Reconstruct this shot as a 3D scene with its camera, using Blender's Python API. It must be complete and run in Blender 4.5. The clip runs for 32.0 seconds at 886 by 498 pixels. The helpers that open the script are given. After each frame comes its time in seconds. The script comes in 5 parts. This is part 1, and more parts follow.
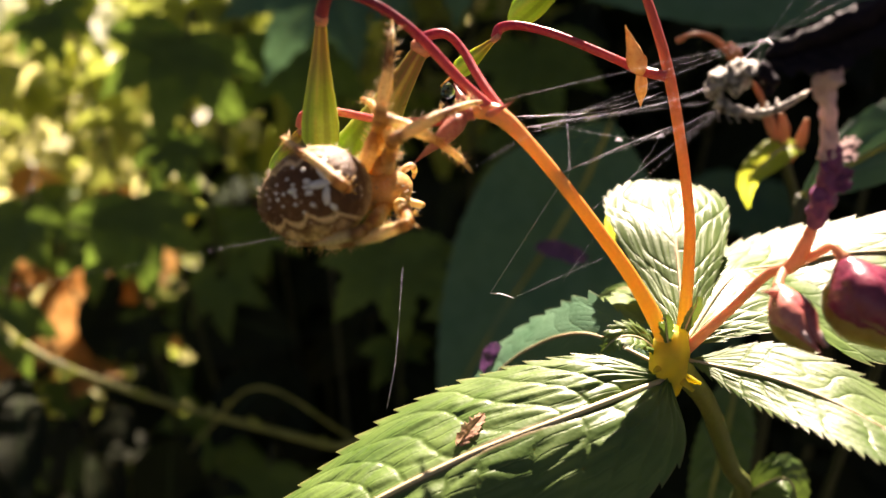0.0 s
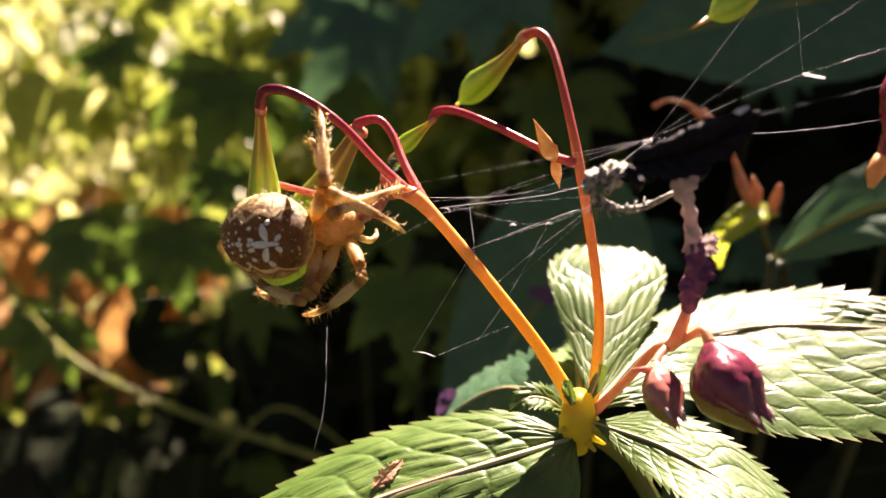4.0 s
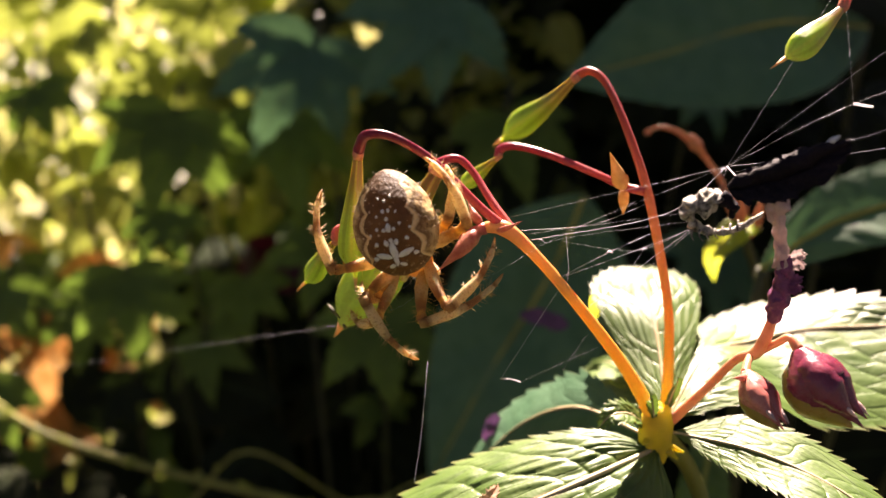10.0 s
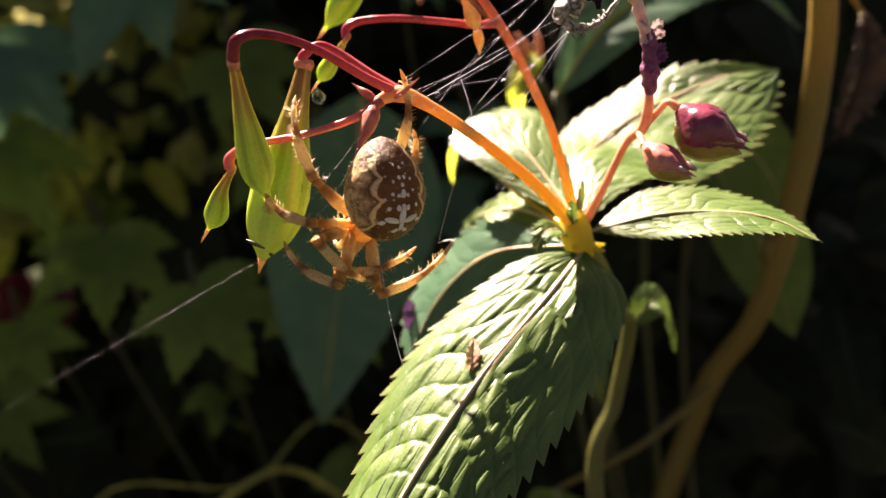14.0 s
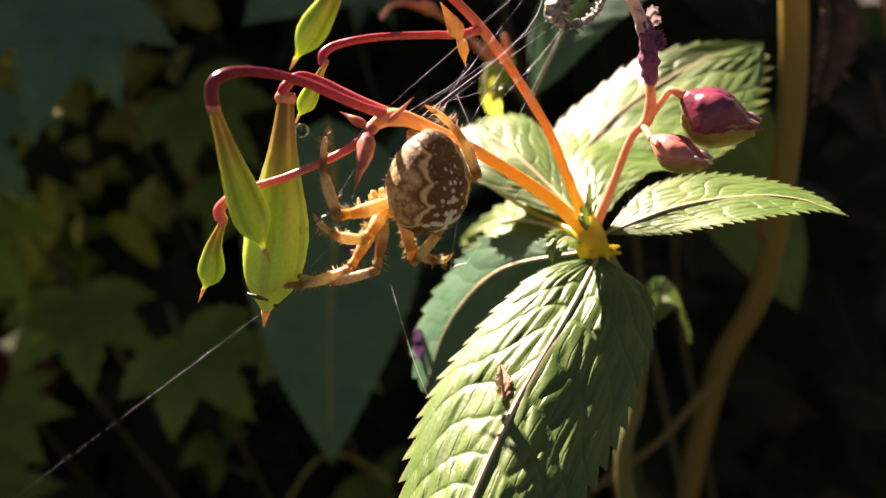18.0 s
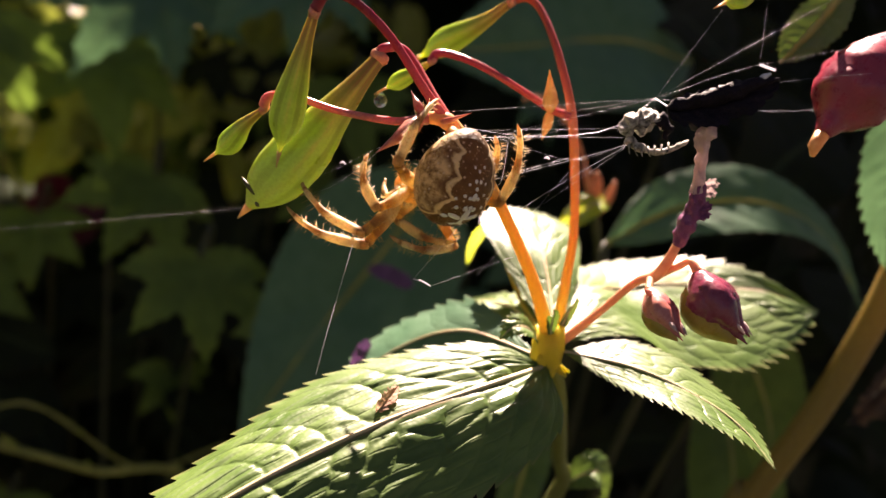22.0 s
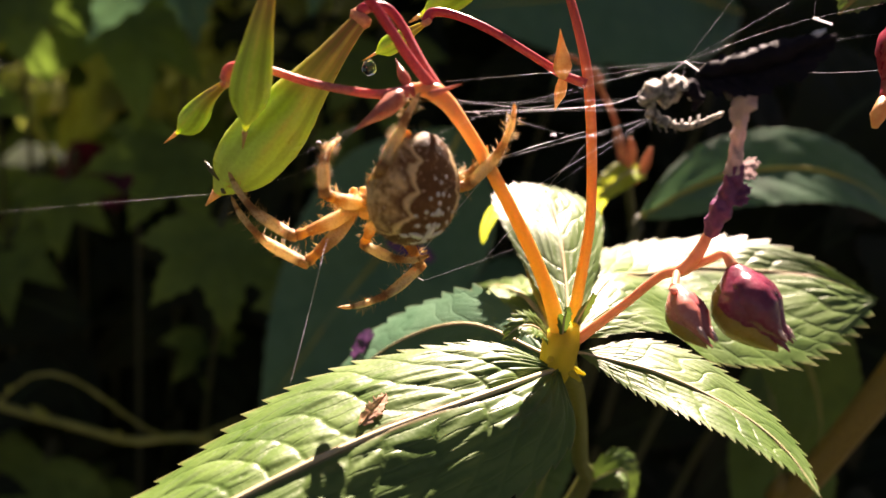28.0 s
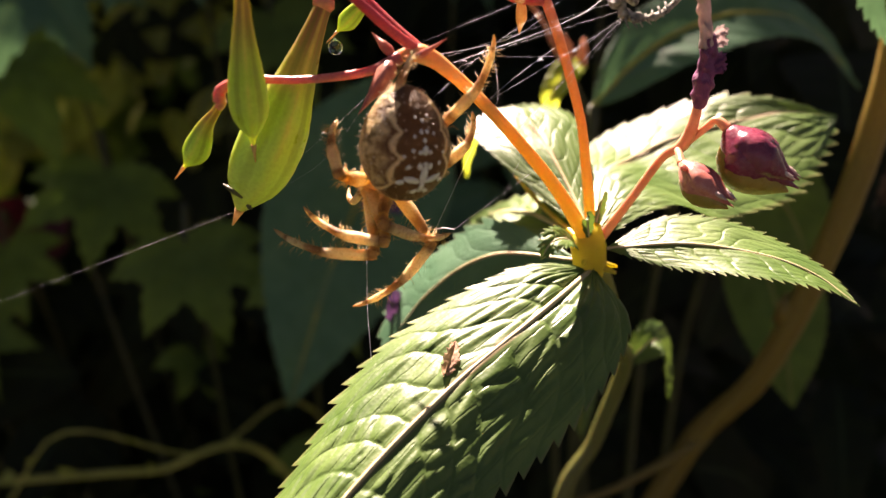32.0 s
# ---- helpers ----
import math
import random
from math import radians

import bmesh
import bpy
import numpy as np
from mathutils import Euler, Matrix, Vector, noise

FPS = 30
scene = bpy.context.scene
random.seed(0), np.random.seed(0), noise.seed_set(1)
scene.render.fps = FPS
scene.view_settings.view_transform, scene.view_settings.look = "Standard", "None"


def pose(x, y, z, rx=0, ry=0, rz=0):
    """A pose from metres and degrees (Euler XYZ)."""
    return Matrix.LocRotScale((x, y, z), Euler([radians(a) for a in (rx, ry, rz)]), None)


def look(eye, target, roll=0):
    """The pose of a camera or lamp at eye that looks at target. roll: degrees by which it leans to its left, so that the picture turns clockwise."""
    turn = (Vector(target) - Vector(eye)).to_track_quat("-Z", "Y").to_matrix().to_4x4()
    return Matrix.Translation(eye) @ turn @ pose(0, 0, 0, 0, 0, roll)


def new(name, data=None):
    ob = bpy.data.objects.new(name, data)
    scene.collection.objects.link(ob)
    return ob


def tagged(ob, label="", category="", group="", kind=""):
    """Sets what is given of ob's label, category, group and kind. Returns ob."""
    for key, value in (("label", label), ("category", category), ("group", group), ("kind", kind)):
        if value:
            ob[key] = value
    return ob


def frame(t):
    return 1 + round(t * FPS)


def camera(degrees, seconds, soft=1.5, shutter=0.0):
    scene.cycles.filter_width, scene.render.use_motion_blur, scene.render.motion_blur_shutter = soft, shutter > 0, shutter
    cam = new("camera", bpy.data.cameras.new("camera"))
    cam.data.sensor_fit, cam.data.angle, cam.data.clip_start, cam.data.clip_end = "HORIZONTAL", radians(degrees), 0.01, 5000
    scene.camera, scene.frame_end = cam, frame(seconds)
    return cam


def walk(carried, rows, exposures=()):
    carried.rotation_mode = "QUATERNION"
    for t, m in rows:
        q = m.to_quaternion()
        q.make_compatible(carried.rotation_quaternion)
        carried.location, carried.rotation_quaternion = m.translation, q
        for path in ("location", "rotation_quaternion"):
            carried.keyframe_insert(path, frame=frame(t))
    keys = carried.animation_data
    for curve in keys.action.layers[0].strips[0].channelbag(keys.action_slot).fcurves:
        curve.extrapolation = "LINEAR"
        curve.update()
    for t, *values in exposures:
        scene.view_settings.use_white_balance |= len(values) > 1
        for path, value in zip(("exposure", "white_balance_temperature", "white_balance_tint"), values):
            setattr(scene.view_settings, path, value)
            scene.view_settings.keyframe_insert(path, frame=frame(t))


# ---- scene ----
# Macro of a garden spider on a balsam plant. Coordinates below are written in centimetres and scaled by CM.
cam = camera(60.53, 32.0, soft=1.5)
cam.data.dof.use_dof = True
cam.data.dof.focus_distance = 0.083
cam.data.dof.aperture_fstop = 18.0
PATH = [
    (0.0, -0.00044, 0.00400, 0.99879, 70.16, 0.70, -0.59),
    (0.5, 0.00202, 0.00847, 1.00287, 70.77, 0.78, 1.65),
    (1.0, 0.00549, 0.00838, 1.00163, 71.09, -0.31, 2.56),
    (1.5, 0.00626, -0.00280, 1.00723, 71.70, -0.00, 2.66),
    (2.0, 0.01066, -0.00214, 1.00986, 71.45, 0.40, 2.82),
    (2.5, 0.01027, -0.00232, 1.00732, 71.53, -0.03, 2.62),
    (4.5, 0.01655, -0.00247, 1.00631, 72.04, -0.27, 5.16),
    (5.0, 0.01778, -0.00378, 1.00730, 72.50, -0.71, 5.58),
    (5.5, 0.01853, -0.00387, 1.00923, 72.58, -0.80, 6.03),
    (6.0, 0.01622, -0.00298, 1.00956, 73.18, -0.73, 5.71),
    (6.5, 0.01615, -0.00207, 1.00855, 73.13, -1.31, 6.16),
    (7.0, 0.01680, -0.00275, 1.00673, 73.48, -1.07, 5.61),
    (7.5, 0.01535, -0.00391, 1.00459, 74.04, -0.87, 5.13),
    (8.0, 0.01388, -0.00450, 1.00391, 74.53, -0.13, 4.40),
    (8.5, 0.00875, -0.00589, 1.00234, 74.36, -1.17, 3.80),
    (9.0, 0.00489, -0.00765, 1.00376, 74.37, -1.57, 2.45),
    (9.5, -0.00054, -0.00697, 1.00778, 74.19, -0.49, 0.50),
    (10.0, -0.00625, -0.00598, 1.00823, 73.75, 1.01, -3.34),
    (10.5, -0.01162, -0.00333, 1.00736, 73.26, 2.52, -7.03),
    (11.0, -0.01711, -0.00154, 1.00719, 72.31, 4.30, -11.34),
    (11.5, -0.01964, 0.00009, 1.01129, 71.66, 6.58, -14.96),
    (12.0, -0.01923, 0.00347, 1.01321, 69.82, 9.23, -19.26),
    (12.5, -0.01892, 0.00499, 1.01178, 67.73, 11.46, -22.96),
    (13.0, -0.02131, 0.00503, 1.01063, 66.43, 12.62, -25.43),
    (13.5, -0.02720, 0.00182, 1.00864, 66.06, 13.36, -27.06),
    (14.0, -0.02679, -0.00210, 1.00403, 65.33, 15.18, -28.83),
    (14.5, -0.02927, -0.00402, 1.00055, 64.61, 16.76, -30.23),
    (16.5, -0.03112, -0.00000, 1.00320, 63.57, 21.10, -34.43),
    (17.0, -0.03032, 0.00224, 1.00515, 63.83, 21.76, -34.93),
    (17.5, -0.02844, 0.00377, 1.00546, 63.72, 21.95, -35.33),
    (18.0, -0.02772, 0.00548, 1.00472, 64.44, 21.03, -34.23),
    (18.5, -0.02630, 0.00584, 1.00323, 65.74, 19.01, -32.87),
    (19.0, -0.02331, 0.00624, 1.00045, 66.52, 17.31, -32.08),
    (19.5, -0.02315, 0.00310, 0.99764, 68.45, 14.02, -29.65),
    (20.0, -0.02472, -0.00041, 0.99455, 70.38, 7.73, -26.55),
    (20.5, -0.02361, -0.00173, 0.99407, 71.11, 2.62, -24.13),
    (21.0, -0.02325, -0.00265, 0.99450, 72.79, -1.81, -21.44),
    (21.5, -0.02382, -0.00517, 0.99217, 73.82, -7.28, -18.26),
    (22.0, -0.02125, -0.00505, 0.99384, 75.34, -10.48, -16.72),
    (22.5, -0.02111, -0.00533, 0.99405, 76.08, -12.81, -15.12),
    (23.0, -0.01998, -0.00301, 0.99370, 76.34, -14.25, -14.24),
    (23.5, -0.01792, -0.00003, 0.99147, 76.97, -15.93, -13.69),
    (24.0, -0.01314, 0.00213, 0.99176, 77.52, -16.48, -12.95),
    (24.5, -0.01150, 0.00247, 0.99303, 77.55, -16.89, -11.75),
    (26.5, -0.00703, 0.00520, 0.99822, 73.70, -13.26, -11.60),
    (27.0, -0.00802, 0.00457, 0.99681, 72.38, -11.35, -12.15),
    (27.5, -0.00973, 0.00489, 0.99657, 71.52, -9.71, -13.11),
    (28.0, -0.01270, 0.00486, 0.99520, 71.58, -9.27, -13.38),
    (28.5, -0.01360, 0.00618, 0.99672, 70.99, -7.89, -13.83),
    (29.0, -0.01634, 0.00589, 0.99641, 70.61, -7.03, -14.64),
    (29.5, -0.01672, 0.00471, 0.99654, 70.05, -4.51, -16.20),
    (30.0, -0.02119, 0.00521, 0.99757, 69.39, -2.23, -17.91),
    (30.5, -0.02315, 0.00446, 0.99803, 68.79, -0.18, -19.70),
    (31.0, -0.02272, 0.00447, 0.99710, 67.64, 1.98, -21.29),
    (31.5, -0.02076, 0.00502, 0.99706, 66.76, 4.02, -22.88),
    (32.0, -0.02310, 0.00481, 0.99805, 66.76, 5.84, -24.01),
]
walk(cam, [(t, pose(x, y, z, rx, ry, rz)) for t, x, y, z, rx, ry, rz in PATH],
     exposures=[(0.0, 1.94, 7700.0, 30.0), (9.0, 1.94, 7700.0, 30.0), (11.0, 2.1, 7700.0, 33.0), (14.0, 2.12, 7700.0, 33.0), (17.0, 2.06, 7700.0, 34.0), (24.0, 2.02, 7700.0, 34.0),
                (28.0, 1.97, 7700.0, 33.0), (32.0, 1.99, 7700.0, 33.0)])

# ---- light: one sun beyond the plant, and the sky ----
SUN_WAY = Vector((0.186, 0.663, 0.725)).normalized()
sun = new("sun", bpy.data.lights.new("sun", "SUN"))
sun.data.energy, sun.data.angle, sun.data.color = 7.6, radians(0.53), (1.0, 0.95, 0.84)
sun.matrix_world = look(SUN_WAY, (0, 0, 0))
world = bpy.data.worlds.new("sky")
scene.world = world
world.use_nodes = True
wn = world.node_tree
sky = wn.nodes.new("ShaderNodeTexSky")
sky.sky_type, sky.sun_disc = "NISHITA", False
sky.sun_elevation = math.asin(SUN_WAY.z)
sky.sun_rotation = math.atan2(SUN_WAY.x, SUN_WAY.y)
wn.links.new(sky.outputs[0], wn.nodes["Background"].inputs[0])
wn.nodes["Background"].inputs[1].default_value = 0.0165

CM = 0.01


def V(x, y, z):
    return Vector((x, y, z))


# ---- materials ----
class Mat:
    """A small wrapper to write node materials in few lines."""

    def __init__(self, name):
        self.m = bpy.data.materials.new(name)
        self.m.use_nodes = True
        self.t = self.m.node_tree
        self.p = self.t.nodes["Principled BSDF"]
        self.out = self.t.nodes["Material Output"]

    def n(self, kind, **kw):
        node = self.t.nodes.new("ShaderNode" + kind)
        for k, v in kw.items():
            node.inputs[k.replace("_", " ")].default_value = v
        return node

    def ln(self, a, b):
        self.t.links.new(a, b)

    def coord(self, which="Object", scale=1.0):
        c = self.n("TexCoord")
        m = self.n("Mapping")
        m.inputs["Scale"].default_value = (scale, scale, scale)
        self.ln(c.outputs[which], m.inputs[0])
        return m.outputs[0]

    def noise(self, scale, detail=4.0, rough=0.55, vec=None):
        x = self.n("TexNoise", Scale=scale, Detail=detail, Roughness=rough)
        self.ln(vec if vec is not None else self.coord(), x.inputs["Vector"])
        return x.outputs["Fac"]

    def ramp(self, fac, stops):
        r = self.n("ValToRGB")
        e = r.color_ramp.elements
        while len(e) < len(stops):
            e.new(0.5)
        for el, (pos, col) in zip(e, stops):
            el.position = pos
            el.color = (*col, 1.0)
        self.ln(fac, r.inputs[0])
        return r.outputs[0]

    def mix(self, fac, a, b, how="MIX"):
        x = self.n("Mix")
        x.data_type, x.blend_type = "RGBA", how
        for sock, val in ((x.inputs[0], fac), (x.inputs[6], a), (x.inputs[7], b)):
            if isinstance(val, (int, float)):
                sock.default_value = val
            elif isinstance(val, tuple):
                sock.default_value = (*val, 1.0)
            else:
                self.ln(val, sock)
        return x.outputs[2]

    def math(self, op, a, b=0.0, c=0.0):
        x = self.n("Math")
        x.operation = op
        for i, val in enumerate((a, b, c)):
            if isinstance(val, (int, float)):
                x.inputs[i].default_value = val
            else:
                self.ln(val, x.inputs[i])
        return x.outputs[0]

    def rng(self, v, a, b, c, d):
        x = self.n("MapRange", From_Min=a, From_Max=b, To_Min=c, To_Max=d)
        self.ln(v, x.inputs[0])
        return x.outputs[0]

    def bump(self, height, strength=0.4, dist=0.0002):
        b = self.n("Bump", Strength=strength, Distance=dist)
        self.ln(height, b.inputs["Height"])
        self.ln(b.outputs[0], self.p.inputs["Normal"])

    def set(self, **kw):
        for k, v in kw.items():
            s = self.p.inputs[k.replace("_", " ")]
            if isinstance(v, (int, float)):
                s.default_value = v
            elif isinstance(v, tuple):
                s.default_value = (*v, 1.0) if len(v) == 3 and s.type == "RGBA" else v
            else:
                self.ln(v, s)
        return self

    def translucent(self, color, amount):
        tr = self.n("BsdfTranslucent")
        if isinstance(color, tuple):
            tr.inputs[0].default_value = (*color, 1.0)
        else:
            self.ln(color, tr.inputs[0])
        ms = self.n("MixShader")
        ms.inputs[0].default_value = amount
        self.ln(self.p.outputs[0], ms.inputs[1])
        self.ln(tr.outputs[0], ms.inputs[2])
        self.ln(ms.outputs[0], self.out.inputs["Surface"])
        return self


def leaf_material(name, dark, light, vein, glow, rough=0.36, trans=0.35, spec=0.5, blotch=0.0, coat=0.0):
    m = Mat(name)
    uv = m.n("UVMap")
    uv.uv_map = "vein"
    sep = m.n("SeparateXYZ")
    m.ln(uv.outputs[0], sep.inputs[0])
    ph = m.math("ABSOLUTE", m.math("SINE", m.math("MULTIPLY", sep.outputs[0], math.pi)))
    lateral = m.rng(ph, 0.0, 0.22, 1.0, 0.0)
    mid = m.rng(sep.outputs[1], 0.02, 0.06, 1.0, 0.0)
    n1 = m.noise(160.0, 5.0)
    n2 = m.noise(1200.0, 3.0)
    base = m.mix(m.rng(n1, 0.35, 0.7, 0.0, 1.0), dark, light)
    base = m.mix(m.rng(n2, 0.3, 0.75, 0.0, 0.35), base, light)
    if blotch:
        base = m.mix(m.rng(m.noise(60.0, 3.0), 0.55, 0.7, 0.0, blotch), base, (0.3, 0.22, 0.06))
    base = m.mix(m.math("MULTIPLY", lateral, 0.1), base, light)
    base = m.mix(mid, base, vein)
    base = m.mix(m.rng(sep.outputs[1], 0.985, 1.0, 0.0, 0.3), base, (0.3, 0.16, 0.09))
    m.set(Base_Color=base, Roughness=m.rng(n1, 0.3, 0.7, rough - 0.07, rough + 0.1), Specular_IOR_Level=spec, Coat_Weight=coat, Coat_Roughness=0.36)
    net = m.n("TexBrick", Scale=1.0, Mortar_Size=0.12, Mortar_Smooth=1.0, Brick_Width=1.0, Row_Height=1.0)
    net.offset = 0.5
    cv = m.n("CombineXYZ")
    m.ln(m.math("ADD", m.math("MULTIPLY", sep.outputs[1], 7.0), m.rng(n1, 0.0, 1.0, -0.5, 0.5)), cv.inputs[0])
    m.ln(m.math("ADD", sep.outputs[0], m.rng(n2, 0.0, 1.0, -0.05, 0.05)), cv.inputs[1])
    m.ln(cv.outputs[0], net.inputs["Vector"])
    fine = m.n("TexVoronoi", Scale=1900.0)
    m.ln(m.coord(), fine.inputs["Vector"])
    relief = m.math("SUBTRACT", m.math("MULTIPLY", fine.outputs["Distance"], 0.35), m.math("MULTIPLY", net.outputs["Fac"], 1.0))
    m.bump(m.math("ADD", relief, m.math("MULTIPLY", n2, 0.2)), 0.3, 0.0002)
    m.translucent(m.mix(0.5, glow, base, "MIX"), trans)
    return m.m


def skin_material(name, stops, axis=2, lo=0.0, hi=1.0, rough=0.35, sss=0.25, streak=0.3, radius=0.0012, glow=None):
    """Stalks and pods: colour bands along one of the object's axes, waxy, with light in the flesh."""
    m = Mat(name)
    c = m.n("TexCoord")
    sep = m.n("SeparateXYZ")
    m.ln(c.outputs["Object"], sep.inputs[0])
    n1 = m.noise(350.0, 4.0)
    h = m.math("ADD", m.rng(sep.outputs[axis], lo, hi, 0.0, 1.0), m.rng(n1, 0.0, 1.0, -0.07, 0.07))
    col = m.ramp(h, stops)
    fine = m.noise(2600.0, 3.0)
    col = m.mix(m.rng(fine, 0.35, 0.7, 0.0, streak), col, (0.05, 0.02, 0.01))
    m.set(Base_Color=col, Roughness=m.rng(n1, 0.3, 0.7, rough - 0.08, rough + 0.12), Subsurface_Weight=sss,
          Subsurface_Scale=1.0, Subsurface_Radius=(radius, radius * 0.5, radius * 0.2), Specular_IOR_Level=0.5)
    m.bump(fine, 0.25, 0.0001)
    if glow:
        m.translucent(m.mix(0.4, col, glow), 0.3)
    return m.m


def pod_material():
    """Green pod: five pale ridges, darker stripes between them, reddish-brown towards the stalk."""
    m = Mat("pod_green")
    uv = m.n("UVMap")
    uv.uv_map = "skin"
    sep = m.n("SeparateXYZ")
    m.ln(uv.outputs[0], sep.inputs[0])
    n1, fine = m.noise(350.0, 4.0), m.noise(2600.0, 3.0)
    along = m.math("ADD", sep.outputs[1], m.rng(n1, 0.0, 1.0, -0.08, 0.08))
    base = m.ramp(along, [(0.0, (0.2, 0.06, 0.045)), (0.2, (0.2, 0.1, 0.05)), (0.36, (0.24, 0.26, 0.05)), (0.5, (0.27, 0.44, 0.05)), (0.8, (0.44, 0.64, 0.12)), (1.0, (0.58, 0.68, 0.2))])
    stripe = m.math("COSINE", m.math("MULTIPLY", sep.outputs[0], 10 * math.pi))
    wob = m.math("ADD", stripe, m.rng(n1, 0.0, 1.0, -0.35, 0.35))
    col = m.mix(m.rng(wob, 0.35, 0.95, 0.0, 0.35), base, (0.56, 0.62, 0.13))
    col = m.mix(m.math("MULTIPLY", m.rng(wob, 0.92, 1.1, 0.0, 0.35), m.rng(along, 0.5, 0.95, 1.0, 0.1)), col, (0.75, 0.36, 0.14))
    col = m.mix(m.math("MULTIPLY", m.rng(wob, -0.9, -0.35, 0.5, 0.0), m.rng(along, 0.55, 0.95, 1.0, 0.2)), col, (0.06, 0.09, 0.015))
    col = m.mix(m.rng(fine, 0.4, 0.75, 0.0, 0.18), col, (0.05, 0.05, 0.01))
    m.set(Base_Color=col, Roughness=m.rng(n1, 0.3, 0.7, 0.26, 0.42), Subsurface_Weight=0.6, Subsurface_Scale=1.0, Subsurface_Radius=(0.0022, 0.0022, 0.0006))
    m.bump(fine, 0.25, 0.0001)
    m.translucent(m.mix(0.3, col, (0.85, 0.85, 0.1)), 0.22)
    return m.m


def plain_material(name, a, b, scale=400.0, rough=0.5, bump=0.4, dist=0.0002, sss=0.0, trans=0.0, spec=0.5):
    m = Mat(name)
    n1, n2 = m.noise(scale, 5.0), m.noise(scale * 6, 3.0)
    col = m.mix(m.rng(n1, 0.35, 0.68, 0.0, 1.0), a, b)
    m.set(Base_Color=col, Roughness=m.rng(n2, 0.3, 0.7, rough - 0.08, min(1.0, rough + 0.1)), Specular_IOR_Level=spec)
    if sss:
        m.set(Subsurface_Weight=sss, Subsurface_Scale=1.0, Subsurface_Radius=(0.001, 0.0006, 0.0003))
    m.bump(m.math("ADD", n1, m.math("MULTIPLY", n2, 0.5)), bump, dist)
    if trans:
        m.translucent(col, trans)
    return m.m


LEAF = leaf_material("leaf_green", (0.045, 0.098, 0.017), (0.095, 0.165, 0.033), (0.3, 0.22, 0.13), (0.24, 0.4, 0.05), rough=0.44, trans=0.15, spec=0.42, coat=0.1)
LEAF_PALE = leaf_material("leaf_bluish", (0.053, 0.14, 0.074), (0.087, 0.193, 0.107), (0.12, 0.2, 0.1), (0.14, 0.3, 0.1), rough=0.55, trans=0.2, spec=0.25)
LEAF_DARK = leaf_material("leaf_undergrowth", (0.085, 0.14, 0.026), (0.15, 0.23, 0.046), (0.11, 0.16, 0.04), (0.2, 0.36, 0.04), rough=0.5, trans=0.35, spec=0.2)
LEAF_YOUNG = leaf_material("leaf_young_yellow_green", (0.34, 0.48, 0.04), (0.5, 0.62, 0.08), (0.55, 0.6, 0.14), (0.85, 0.9, 0.08), rough=0.4, trans=0.6)
# lighter green leaf: part of the sun's brightness is in the base colour
LEAF_MID = leaf_material("leaf_green_sun_painted", (0.12, 0.16, 0.03), (0.34, 0.37, 0.09), (0.3, 0.34, 0.14), (0.5, 0.6, 0.1), rough=0.4, trans=0.45, spec=0.55)
# undergrowth leaf darkened almost to black: its shade is put into the colour
LEAF_SHADE_BLACK = leaf_material("leaf_shade_painted", (0.005, 0.008, 0.0025), (0.014, 0.02, 0.006), (0.03, 0.05, 0.02), (0.03, 0.06, 0.01), rough=0.7, trans=0.15, spec=0.15)
# lit copy of the leaf, sunlight brightness put into the base colour
LEAF_SUN_PAINTED = leaf_material("leaf_sun_painted", (0.34, 0.38, 0.12), (0.65, 0.63, 0.3), (0.56, 0.53, 0.3), (0.9, 0.88, 0.36), rough=0.42, trans=0.58, spec=0.5, blotch=0.5)
STALK = skin_material("stalk_orange", [(0.0, (0.55, 0.5, 0.07)), (0.16, (0.8, 0.55, 0.08)), (0.42, (0.8, 0.4, 0.11)), (0.68, (0.66, 0.28, 0.15)), (0.85, (0.46, 0.11, 0.11)), (1.0, (0.3, 0.04, 0.06))],
                      2, 0.955, 1.0, streak=0.14, glow=(0.95, 0.5, 0.08))
STEM = skin_material("stem_green", [(0.0, (0.1, 0.11, 0.03)), (0.7, (0.14, 0.17, 0.04)), (0.9, (0.24, 0.26, 0.05)), (1.0, (0.45, 0.42, 0.06))], 2, 0.9, 0.96, rough=0.4)
NODE_SKIN = plain_material("node_yellow_green", (0.7, 0.62, 0.08), (0.85, 0.72, 0.14), 300.0, 0.35, 0.3, 0.0002, sss=0.4, trans=0.62)
PEDICEL = skin_material("pedicel_red", [(0.0, (0.74, 0.34, 0.22)), (0.16, (0.66, 0.2, 0.18)), (0.4, (0.56, 0.13, 0.13)), (0.75, (0.38, 0.05, 0.08)), (1.0, (0.13, 0.014, 0.035))], 2, 0.983, 0.997, rough=0.26, glow=(0.45, 0.06, 0.08))
STALK_GOLD = skin_material("stalk_gold", [(0.0, (0.6, 0.52, 0.07)), (0.2, (0.85, 0.58, 0.09)), (0.55, (0.84, 0.48, 0.1)), (0.8, (0.85, 0.48, 0.17)), (1.0, (0.78, 0.36, 0.2))], 2, 0.955, 0.99, streak=0.1, glow=(0.98, 0.6, 0.1))
SALMON = plain_material("stalk_salmon", (0.58, 0.27, 0.16), (0.72, 0.42, 0.26), 300.0, 0.32, 0.2, 0.0001, sss=0.3, trans=0.3)
POD = pod_material()
POD_SEAM = plain_material("pod_seam_dark", (0.05, 0.06, 0.015), (0.1, 0.09, 0.03), rough=0.45)
BUD = plain_material("bud_purple", (0.1, 0.01, 0.03), (0.24, 0.045, 0.075), 250.0, 0.25, 0.4, 0.0003, sss=0.1)
BUD_GREEN = plain_material("bud_sepal_olive", (0.3, 0.27, 0.04), (0.5, 0.34, 0.08), 250.0, 0.3, 0.3, sss=0.2, trans=0.3)
